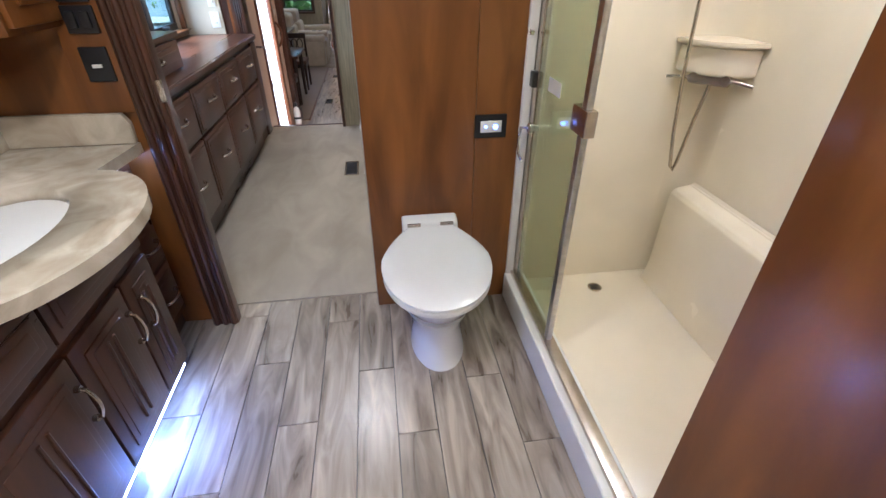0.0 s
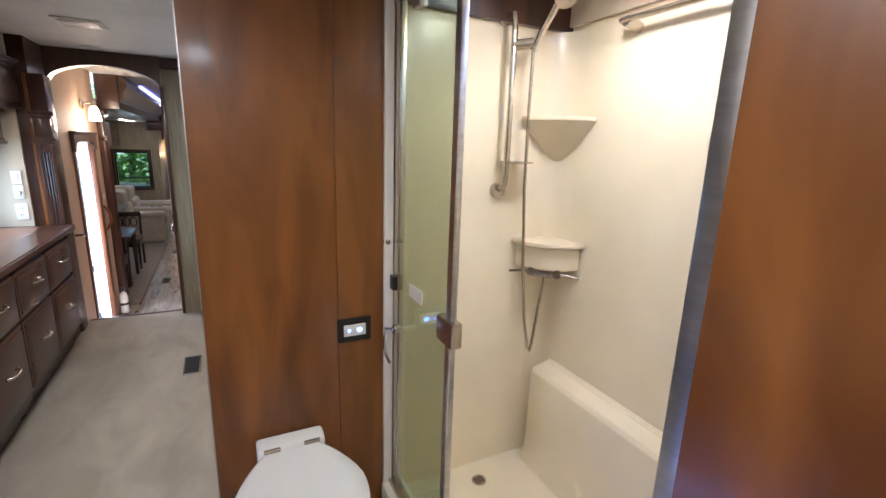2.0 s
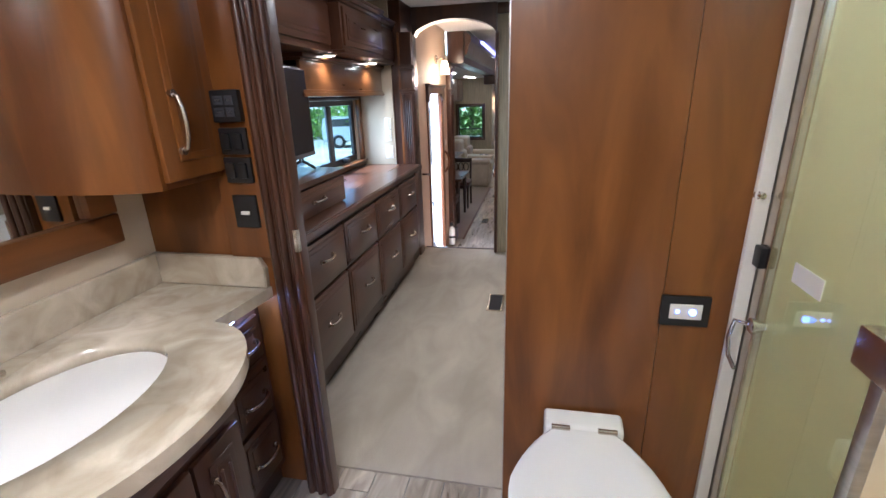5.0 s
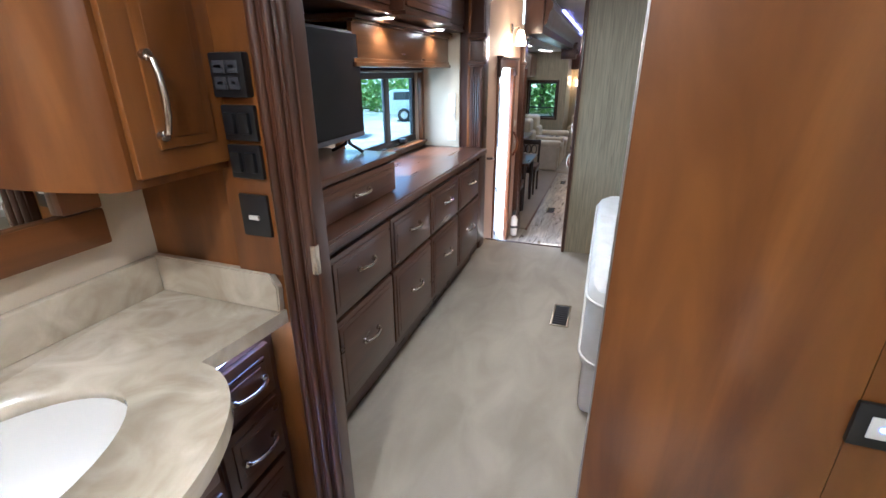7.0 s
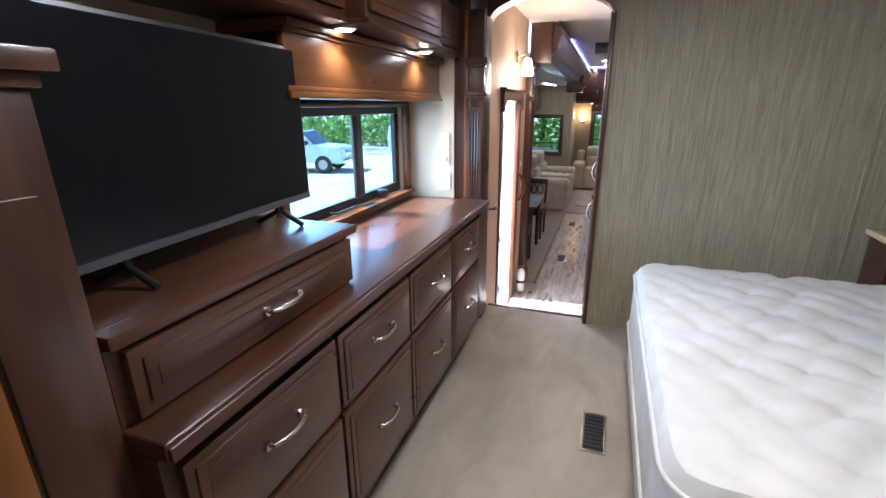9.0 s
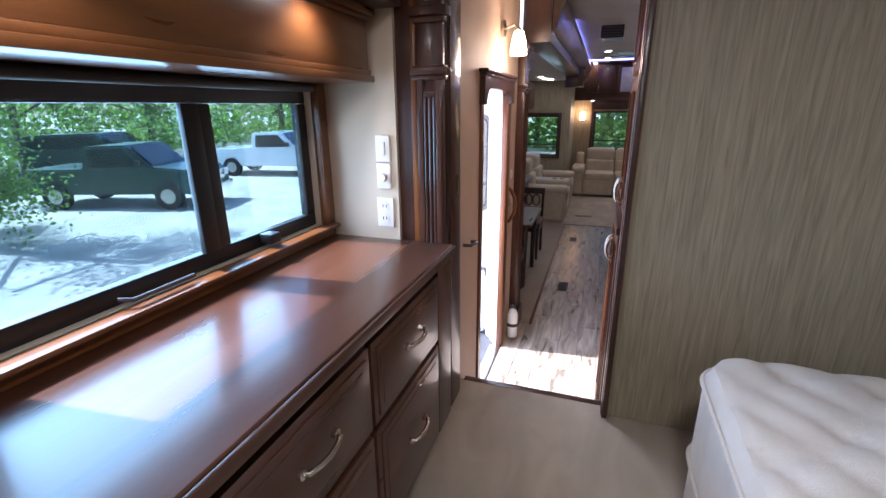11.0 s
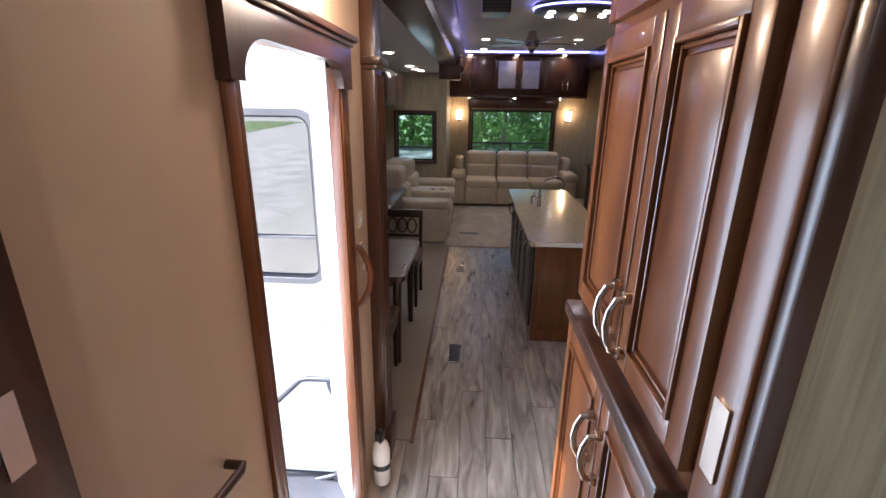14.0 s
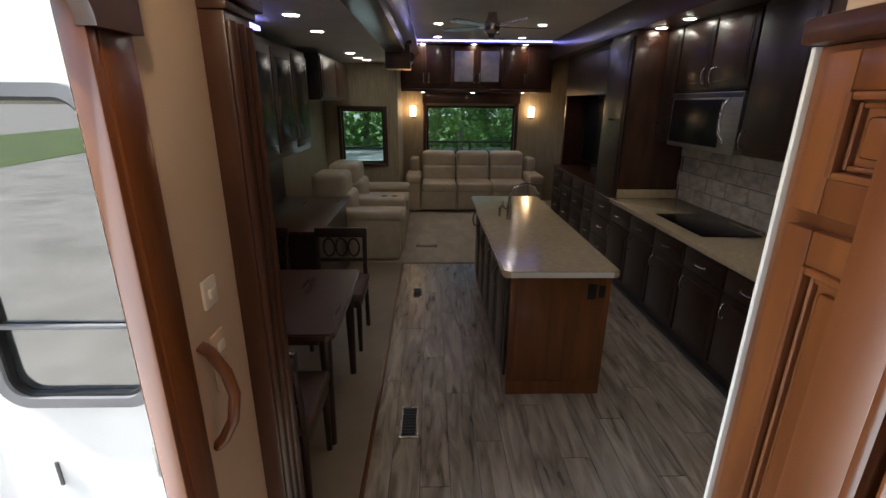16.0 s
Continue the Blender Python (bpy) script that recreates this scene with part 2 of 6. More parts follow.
def bm_prism(outline, axis, a0, a1, bevel=0.0):
    """An outline extruded along an axis; outline points are the two other coordinates in x, y, z order."""
    b = bmesh.new()

    def at(p, a):
        return {"x": (a, *p), "y": (p[0], a, p[1]), "z": (*p, a)}[axis]
    lo = [b.verts.new(at(p, a0)) for p in outline]
    hi = [b.verts.new(at(p, a1)) for p in outline]
    b.faces.new(lo[::-1])
    b.faces.new(hi)
    for k in range(len(lo)):
        j = (k + 1) % len(lo)
        b.faces.new((lo[k], lo[j], hi[j], hi[k]))
    bmesh.ops.recalc_face_normals(b, faces=b.faces[:])
    if bevel:
        bmesh.ops.bevel(b, geom=b.edges[:], offset=bevel, segments=2, affect="EDGES")
    return b


def bm_lathe(profile, centre, seg=28, sx=1.0, sy=1.0):
    """Radii and heights turned round an upright axis at centre."""
    b = bmesh.new()
    rings = []
    for r, z in profile:
        rings.append([b.verts.new((centre[0] + sx * r * math.cos(2 * math.pi * k / seg), centre[1] + sy * r * math.sin(2 * math.pi * k / seg), centre[2] + z)) for k in range(seg)])
    for a, c in zip(rings, rings[1:]):
        for k in range(seg):
            b.faces.new((a[k], a[(k + 1) % seg], c[(k + 1) % seg], c[k]))
    b.faces.new(rings[0][::-1])
    b.faces.new(rings[-1])
    bmesh.ops.recalc_face_normals(b, faces=b.faces[:])
    return b


def rounded(x0, y0, x1, y1, r, n=6):
    """A rectangle's outline with rounded corners."""
    out = []
    for cx, cy, a in ((x1 - r, y1 - r, 0), (x0 + r, y1 - r, 90), (x0 + r, y0 + r, 180), (x1 - r, y0 + r, 270)):
        for k in range(n + 1):
            t = math.radians(a + 90 * k / n)
            out.append((cx + r * math.cos(t), cy + r * math.sin(t)))
    return out


def link(name, bm, mat, smooth=True):
    me = bpy.data.meshes.new(name)
    bm.to_mesh(me)
    bm.free()
    me.materials.append(mat)
    if smooth:
        me.set_sharp_from_angle(angle=math.radians(35))
        if not any(poly.use_smooth for poly in me.polygons):
            for poly in me.polygons:
                poly.use_smooth = True
    return new(name, me)


def part(name, bm, mat, parent, label=""):
    ob = link(name, bm, mat)
    ob.parent = parent
    up = Matrix.Identity(4)
    chain = parent
    while chain is not None:
        up = chain.matrix_parent_inverse @ chain.matrix_basis @ up if chain.parent else chain.matrix_basis @ up
        chain = chain.parent
    ob.matrix_parent_inverse = up.inverted()
    if label:
        ob["label"] = label
    return ob


def thing(name, loc, label, category, group=""):
    e = new(name)
    e.empty_display_size = 0.05
    e.location = loc
    return tagged(e, label, category, group)


def solid(name, bm, mat, label, category, group=""):
    return tagged(link(name, bm, mat), label, category, group)


def structure(name, bm, mat, label, category="wall"):
    return tagged(link(name, bm, mat), label, category, kind="structure")


def hole_wall(along, a0, a1, b0, b1, z0, z1, holes):
    """A wall with openings: along is the axis it runs along, a its length, b its thickness; holes are (a0, z0, a1, z1)."""
    b = bmesh.new()
    cuts_a = sorted({a0, a1, *(h[0] for h in holes), *(h[2] for h in holes)})
    cuts_z = sorted({z0, z1, *(h[1] for h in holes), *(h[3] for h in holes)})
    for i in range(len(cuts_a) - 1):
        for j in range(len(cuts_z) - 1):
            ca, cz = (cuts_a[i] + cuts_a[i + 1]) / 2, (cuts_z[j] + cuts_z[j + 1]) / 2
            if any(h[0] < ca < h[2] and h[1] < cz < h[3] for h in holes):
                continue
            if along == "x":
                bm_box(cuts_a[i], b0, cuts_z[j], cuts_a[i + 1], b1, cuts_z[j + 1], into=b)
            else:
                bm_box(b0, cuts_a[i], cuts_z[j], b1, cuts_a[i + 1], cuts_z[j + 1], into=b)
    return b


def raised_panel(name, axis, face, out, u0, u1, z0, z1, mat, parent, rim=0.05, thick=0.02, field=None):
    """A cabinet door or drawer front: a bevelled slab with a sunk frame and a raised field. axis: which way it faces; out: +1 or -1."""
    def bxx(d0, d1, ua, ub, za, zb, bev):
        lo, hi = sorted((face + out * d0, face + out * d1))
        return bm_box(lo, ua, za, hi, ub, zb, bev) if axis == "x" else bm_box(ua, lo, za, ub, hi, zb, bev)
    door = part(name, bxx(0, thick, u0, u1, z0, z1, 0.006), mat, parent)
    if rim:
        part("panel_moulding", bxx(thick - 0.003, thick + 0.006, u0 + rim, u1 - rim, z0 + rim, z1 - rim, 0.005), mat, door)
        part("panel_field", bxx(thick, thick + 0.009, u0 + rim + 0.022, u1 - rim - 0.022, z0 + rim + 0.022, z1 - rim - 0.022, 0.006), field or mat, door)
    return door


def bow_handle(parent, c, along, out, length=0.11, stand=0.032, r=0.006, mat=None):
    """A bowed pull: two feet and a curved bar. along and out are directions."""
    c, a, o = Vector(c), Vector(along), Vector(out)
    pts = [c - a * length / 2, c - a * length * 0.45 + o * stand * 0.7, c - a * length * 0.25 + o * stand, c + o * stand * 1.12, c + a * length * 0.25 + o * stand, c + a * length * 0.45 + o * stand * 0.7, c + a * length / 2]
    b = bm_tube(pts, r)
    bm_cyl(c - a * length / 2 - o * 0.002, c - a * length / 2 + o * 0.012, r * 1.7, seg=10, into=b)
    bm_cyl(c + a * length / 2 - o * 0.002, c + a * length / 2 + o * 0.012, r * 1.7, seg=10, into=b)
    return part("handle", b, mat or NICKEL, parent, "brushed nickel bow handle")

# ---- setting: bathroom ----
MAIN = -0.42
structure("floor_bathroom", bm_box(-1.55, -1.3, -0.12, 0.6, 1.97, -0.008), DARKGREY, "dark joint bed under grey wood-look planks", "floor")
bath_floor = bpy.data.objects["floor_bathroom"]
structure("carpet_bedroom", bm_box(-1.7, 1.97, -0.12, 2.0, 5.06, 0.006, 0.003), CARPET, "worn beige cut-pile carpet", "floor")
structure("wall_bath_left", bm_box(-1.56, -1.3, -0.1, -1.45, 1.87, 2.33), BEIGE, "plain beige bathroom wall")
structure("wall_bath_back", bm_box(-1.56, -1.4, -0.1, 1.56, -1.3, 2.33), BEIGE, "plain beige bathroom wall")
structure("wall_bath_switches", bm_box(-1.56, 1.87, -0.1, -0.93, 1.965, 2.33), WOOD, "warm brown wood partition with switches")
structure("wall_toilet_panel", bm_box(-0.11, 1.86, -0.1, 0.37, 1.90, 2.33), WOOD, "tall reddish brown wood panel behind the toilet")
structure("wall_toilet_panel_side", bm_box(0.372, 1.86, -0.1, 0.57, 1.90, 2.33), WOOD, "narrow reddish brown wood panel beside the shower")
# Solid black slab stands for the shade inside the pocket door slot.
structure("wall_pocket_slot", bm_box(-0.060, 1.90, -0.1, 0.57, 1.925, 2.33), BLACK, "black filler for the shade in the pocket door slot")
structure("wall_bath_bed", bm_box(-0.065, 1.925, -0.1, 2.0, 1.97, 2.35), PAPER, "striated taupe wallpapered partition")
structure("trim_pocket_far", bm_box(-0.073, 1.902, 0.008, -0.0655, 1.974, 2.20, 0.002), DARK, "dark wood edge of the pocket opening", "trim")
structure("trim_pocket", bm_box(-0.114, 1.868, 0.0, -0.108, 1.886, 2.15), ALU, "bright metal strip along the pocket edge", "trim")
structure("wall_bath_wood", bm_box(0.508, -1.3, -0.1, 0.60, 0.47, 2.33), WOOD, "polished brown wood wall panel at the shower entry")
structure("trim_shower_jamb", bm_box(0.66, 0.545, 0.12, 0.70, 0.60, 2.25, 0.004), ALU, "brushed aluminium shower jamb", "trim")
structure("ceiling_bathroom", bm_box(-1.56, -1.4, 2.33, 1.56, 1.97, 2.40), CEIL, "off-white bathroom ceiling", "ceiling")


def arch_header(name, x0, x1, y0, y1, zs, zt, ztop, mat, label):
    """The lintel over an opening with a shallow arch."""
    n = 20
    pts = [(x0, ztop)] + [(x0 + (x1 - x0) * k / n, zs + (zt - zs) * (1 - (2 * k / n - 1) ** 2) ** 0.6) for k in range(n + 1)] + [(x1, ztop)]
    return structure(name, bm_prism(pts, "y", y0, y1), mat, label, "trim")


arch_header("trim_bath_arch", -0.81, -0.11, 1.862, 1.968, 2.15, 2.27, 2.33, DARK, "dark wood arch over the bathroom opening")
structure("trim_bath_arch_end", bm_box(-0.11, 1.85, 2.18, 0.02, 1.858, 2.33, 0.002), DARK, "dark wood end of the arch trim", "trim")
structure("trim_bath_arch_left", bm_box(-1.45, 1.82, 2.17, -0.81, 1.868, 2.33), DARK, "dark wood frieze beside the arch", "trim")


def fluted_post(name, x0, x1, y0, y1, z0, z1, mat, label, flutes=4, face="y"):
    """An upright casing with rounded flutes on its face."""
    b = bm_box(x0, y0, z0, x1, y1, z1, 0.006)
    for k in range(flutes):
        if face == "y":
            c = x0 + (x1 - x0) * (k + 0.5) / flutes
            bm_cyl((c, y0, z0 + 0.004), (c, y0, z1 - 0.004), (x1 - x0) / flutes * 0.34, seg=12, into=b)
        else:
            c = y0 + (y1 - y0) * (k + 0.5) / flutes
            bm_cyl((x1, c, z0 + 0.004), (x1, c, z1 - 0.004), (y1 - y0) / flutes * 0.34, seg=12, into=b)
    return structure(name, b, mat, label, "trim")


fluted_post("trim_bath_post", -0.93, -0.81, 1.82, 1.872, 0.0, 2.17, DARK, "dark fluted wood door casing", 3)
structure("trim_bath_post_face", bm_box(-1.10, 1.845, 1.051, -0.93, 1.869, 2.17, 0.003), WOOD, "warm brown wood casing face", "trim")
structure("trim_latch_plate", bm_box(-0.825, 1.808, 1.09, -0.808, 1.826, 1.17, 0.002), NICKEL, "nickel latch strike plate", "trim")
structure("trim_crown_bath", bm_box(0.60, 1.84, 2.20, 1.45, 1.868, 2.328, 0.004), DARK, "dark wood band above the shower wall", "trim")
structure("trim_band_shower", bm_box(1.425, 0.6, 2.22, 1.447, 1.84, 2.328, 0.003), BEIGE, "beige band above the shower wall", "trim")

# shower enclosure
structure("wall_shower_back", bm_box(0.575, 1.87, -0.1, 1.56, 1.925, 2.33), FIBRE, "glossy cream fibreglass shower wall")
structure("wall_shower_right", bm_box(1.45, -1.3, -0.1, 1.56, 1.87, 2.33), FIBRE, "glossy cream fibreglass shower wall")
structure("wall_shower_near", bm_box(0.66, 0.42, -0.1, 1.45, 0.48, 2.33), FIBRE, "cream fibreglass shower end wall")
shower = thing("shower_tray", (1.0, 1.2, 0.0), "cream moulded fibreglass shower tray with a raised curb", "shower tray")
part("tray_floor", bm_box(0.64, 0.48, 0.0, 1.45, 1.87, 0.085, 0.01), FIBRE, shower)
part("curb", bm_box(0.555, 0.48, 0.0, 0.66, 1.858, 0.15, 0.012, 3), PLASTIC, shower, "off-white curb")
part("bench", bm_prism([(1.30, 0.082), (1.312, 0.115), (1.325, 0.16), (1.33, 0.22), (1.334, 0.575), (1.342, 0.598), (1.36, 0.612), (1.43, 0.622), (1.449, 0.64), (1.449, 0.082)], "y", 0.49, 1.80, 0.006), FIBRE, shower, "moulded bench along the wall")
part("corner_cove", bm_prism([(1.4495, 1.8695)] + [(1.33 + 0.12 * math.sin(math.pi / 2 * k / 12), 1.75 + 0.12 * math.cos(math.pi / 2 * k / 12)) for k in range(13)], "z", 0.08, 2.2), FIBRE, shower)
drain = thing("shower_drain", (1.02, 1.74, 0.085), "round brushed steel shower drain grate", "drain")
part("ring", bm_cyl((1.02, 1.74, 0.084), (1.02, 1.74, 0.089), 0.036, seg=24), NICKEL, drain)
for k in range(5):
    part("slot", bm_box(1.0 + k * 0.01 - 0.0025, 1.718, 0.0885, 1.0 + k * 0.01 + 0.0025, 1.762, 0.091), BLACK, drain)


def corner_shelf(z, r, label, skirt=False):
    pts = [(1.448, 1.868)] + [(1.448 - r * math.cos(a), 1.868 - r * math.sin(a)) for a in (math.pi / 2 * k / 10 for k in range(11))]
    s = thing("corner_shelf", (1.4, 1.82, z), label, "shelf", "corner shelves of the shower")
    part("shelf_top", bm_prism(pts, "z", z - 0.02, z, 0.005), FIBRE, s)
    if skirt:
        part("shelf_skirt", bm_prism([(1.448, 1.868)] + [(1.448 + (x - 1.448) * 0.90, 1.868 + (y - 1.868) * 0.90) for x, y in pts[1:]], "z", z - 0.13, z - 0.019, 0.008), FIBRE, s)
        return
    b = bmesh.new()
    tip = b.verts.new((1.447, 1.867, z - 0.24))
    rim = [b.verts.new((x, y, z - 0.018)) for x, y in pts[1:]]
    for a, c in zip(rim, rim[1:]):
        b.faces.new((a, c, tip))
    part("shelf_bracket", b, FIBRE, s)


corner_shelf(1.83, 0.23, "cream moulded corner shelf high in the shower")
corner_shelf(1.27, 0.24, "cream moulded corner shelf above the mixer", True)

# mixer, rail, hose, hand shower
mixer = thing("shower_mixer", (1.36, 1.78, 1.12), "brushed nickel shower mixer with two lever handles", "shower mixer")
_d = Vector((0.74, 0.67, 0)).normalized()
_s = Vector((0.67, -0.74, 0)).normalized()
_c = Vector((1.325, 1.745, 1.13))
part("backplate", bm_cyl(_c + _d * 0.03 - Vector((0, 0, 0.0)), _c + _d * 0.10, 0.05, seg=20), FIBRE, mixer)
mb = bm_box(-0.075, -0.02, -0.03, 0.075, 0.025, 0.028, 0.012, 3)
mb.transform(Matrix.Translation(_c) @ Matrix.Rotation(math.radians(-47), 4, "Z"))
part("body", mb, NICKEL, mixer)
for sgn in (-1, 1):
    base = _c + _s * 0.06 * sgn - _d * 0.02
    part("valve_knob", bm_cyl(base, base - _d * 0.03, 0.02), NICKEL, mixer)
    part("lever", bm_tube([base - _d * 0.022, base - _d * 0.026 + _s * 0.05 * sgn, base - _d * 0.026 + _s * 0.10 * sgn + Vector((0, 0, -0.008))], 0.007), NICKEL, mixer)
rail = thing("shower_rail", (1.10, 1.86, 1.85), "brushed nickel slide rail with a hand shower", "shower rail")
part("rail_bar", bm_tube([(1.10, 1.865, 2.23), (1.10, 1.80, 2.22), (1.10, 1.79, 2.18), (1.10, 1.79, 1.58), (1.10, 1.80, 1.53), (1.105, 1.865, 1.50)], 0.013), NICKEL, rail)
part("end_plate", bm_cyl((1.10, 1.869, 2.22), (1.10, 1.845, 2.22), 0.035), NICKEL, rail)
part("end_plate", bm_cyl((1.105, 1.869, 1.50), (1.105, 1.845, 1.50), 0.035), NICKEL, rail)
part("slider", bm_cyl((1.10, 1.80, 2.10), (1.17, 1.75, 2.11), 0.022), NICKEL, rail)
part("soap_dish", bm_lathe([(0.02, 0), (0.07, 0.006), (0.075, 0.012), (0.0, 0.008)], (1.16, 1.80, 1.62), 20), NICKEL, rail)
hand = part("hand_shower", bm_tube([(1.17, 1.75, 2.08), (1.19, 1.72, 2.16), (1.215, 1.68, 2.24), (1.225, 1.65, 2.28)], 0.014), NICKEL, rail)
part("spray_face", bm_cyl((1.225, 1.66, 2.285), (1.215, 1.625, 2.265), 0.046, 0.05, 24), NICKEL, hand)
part("hose", bm_tube([(1.17, 1.75, 2.08), (1.175, 1.76, 1.85), (1.19, 1.77, 1.5), (1.21, 1.765, 1.15), (1.235, 1.76, 0.9), (1.262, 1.755, 0.745), (1.275, 1.752, 0.725), (1.285, 1.752, 0.76), (1.31, 1.755, 0.95), (1.332, 1.752, 1.1)], 0.0075), NICKEL, rail)
bar = thing("towel_bar", (1.44, 1.1, 2.17), "brushed nickel curtain rod high on the shower wall", "rod")
part("rod", bm_cyl((1.38, 1.50, 2.17), (1.38, 0.55, 2.17), 0.012), NICKEL, bar)
for yy in (1.47, 0.56):
    part("bracket", bm_cyl((1.449, yy, 2.15), (1.375, yy, 2.165), 0.02), NICKEL, bar)

# shower door
encl = thing("shower_door", (0.61, 1.5, 0.15), "frameless glass shower panel in an aluminium frame", "shower door")
part("header_rail", bm_box(0.585, 0.60, 2.20, 0.635, 1.858, 2.265, 0.004), ALU, encl)
part("header_underside", bm_box(0.60, 0.60, 2.192, 0.62, 1.80, 2.1995), BLACK, encl)
part("sill_rail", bm_box(0.585, 0.60, 0.151, 0.635, 1.858, 0.172, 0.003), NICKEL, encl)
part("wall_jamb", bm_box(0.562, 1.838, 0.15, 0.60, 1.859, 2.24, 0.004), PLASTIC, encl, "off-white wall jamb")
part("wall_channel", bm_box(0.602, 1.79, 0.175, 0.63, 1.858, 2.195, 0.004), NICKEL, encl)
part("glass_panel", bm_box(0.606, 1.345, 0.175, 0.614, 1.80, 2.19), SHGLASS, encl, "faintly green clear glass")
part("edge_profile", bm_box(0.598, 1.315, 0.172, 0.622, 1.347, 2.2, 0.004), ALU, encl)
part("hinge", bm_box(0.590, 1.29, 1.06, 0.63, 1.40, 1.145, 0.006), NICKEL, encl, "square brushed nickel hinge")
part("header_clip", bm_box(0.595, 1.60, 2.13, 0.625, 1.66, 2.20, 0.004), ALU, encl)
part("glass_label", bm_box(0.6035, 1.55, 1.12, 0.6055, 1.67, 1.17), PLASTIC, encl)
part("knob", bm_cyl((0.604, 1.86, 1.30), (0.565, 1.84, 1.30), 0.012), CHROME, encl)
part("knob", bm_cyl((0.572, 1.82, 1.30), (0.572, 1.87, 1.30), 0.008), CHROME, encl)
part("catch", bm_box(0.585, 1.80, 1.10, 0.606, 1.85, 1.16, 0.004), BLACK, encl)
hk = part("robe_knob", bm_lathe([(0.012, -0.03), (0.016, -0.01), (0.022, 0), (0.022, 0.008), (0.012, 0.014), (0.0, 0.016)], (0, 0, 0), 20), CHROME, encl)
hk.matrix_basis = Matrix.Translation((0.575, 1.74, 0.955)) @ Matrix.Rotation(math.radians(-90), 4, "Y")
part("robe_hook", bm_tube([(0.575, 1.76, 0.95), (0.555, 1.80, 0.94), (0.55, 1.81, 0.88), (0.55, 1.79, 0.83), (0.55, 1.74, 0.815)], 0.006), CHROME, encl)

# toilet
wc = thing("toilet", (0.16, 1.6, 0.0), "white glazed toilet with its lid closed", "toilet")


def egg(w, y0, y1, n=40):
    """An egg-shaped outline, blunt at the back."""
    pts = []
    for k in range(n):
        a = 2 * math.pi * k / n
        s, c = math.sin(a), math.cos(a)
        yy = (y0 + y1) / 2 - c * (y1 - y0) / 2
        taper = 1.0 if c > -0.1 else 1.0 - 0.36 * min(1, (-c - 0.1) / 0.9) ** 1.3
        pts.append((0.16 + w / 2 * math.copysign(abs(s) ** (0.95 if c > 0 else 0.5), s) * taper, yy))
    return pts


def bm_loft(sections):
    """Outlines of equal count joined at rising heights."""
    b = bmesh.new()
    rings = [[b.verts.new((x, y, z)) for x, y in pts] for pts, z in sections]
    for a, c in zip(rings, rings[1:]):
        for k in range(len(a)):
            b.faces.new((a[k], a[(k + 1) % len(a)], c[(k + 1) % len(a)], c[k]))
    b.faces.new(rings[0][::-1])
    b.faces.new(rings[-1])
    bmesh.ops.recalc_face_normals(b, faces=b.faces[:])
    return b


def tip_up(b):
    """Seat and lid rise towards the wall."""
    for v in b.verts:
        v.co.z += 0.10 * max(0.0, (v.co.y - 1.30) / 0.5)
    return b


part("pedestal", bm_loft([(egg(0.25, 1.36, 1.80), 0.0), (egg(0.245, 1.37, 1.80), 0.02), (egg(0.225, 1.40, 1.78), 0.10), (egg(0.23, 1.40, 1.80), 0.18), (egg(0.30, 1.38, 1.83), 0.24)]), WHITE, wc)
part("bowl", tip_up(bm_loft([(egg(0.26, 1.41, 1.82), 0.22), (egg(0.36, 1.36, 1.84), 0.27), (egg(0.43, 1.33, 1.85), 0.33), (egg(0.445, 1.32, 1.85), 0.355)])), WHITE, wc)
part("seat_ring", tip_up(bm_loft([(egg(0.45, 1.305, 1.80), 0.358), (egg(0.465, 1.30, 1.805), 0.364), (egg(0.465, 1.30, 1.805), 0.378), (egg(0.455, 1.305, 1.80), 0.384)])), PLASTIC, wc)
part("lid", tip_up(bm_loft([(egg(0.455, 1.31, 1.80), 0.387), (egg(0.47, 1.30, 1.805), 0.392), (egg(0.47, 1.30, 1.805), 0.402), (egg(0.44, 1.325, 1.795), 0.412), (egg(0.34, 1.40, 1.75), 0.418)])), WHITE, wc)
part("rear_deck", tip_up(bm_box(0.03, 1.775, 0.30, 0.29, 1.852, 0.425, 0.018, 3)), WHITE, wc)
for sx in (-0.075, 0.075):
    part("seat_hinge", bm_cyl((0.16 + sx - 0.03, 1.772, 0.517), (0.16 + sx + 0.03, 1.772, 0.517), 0.009), NICKEL, wc)

sw = thing("toilet_control", (0.44, 1.86, 0.95), "black framed flush control with two lit buttons", "switch")
part("frame_plate", bm_box(0.365, 1.846, 0.885, 0.505, 1.859, 0.985, 0.004), BLACK, sw)
part("button_plate", bm_box(0.39, 1.843, 0.91, 0.482, 1.8465, 0.96, 0.002), PLASTIC, sw)
part("indicator", bm_cyl((0.455, 1.8435, 0.935), (0.455, 1.841, 0.935), 0.010, seg=14), INDICATOR, sw)
part("indicator", bm_cyl((0.412, 1.8435, 0.935), (0.412, 1.841, 0.935), 0.005, seg=14), INDICATOR, sw)

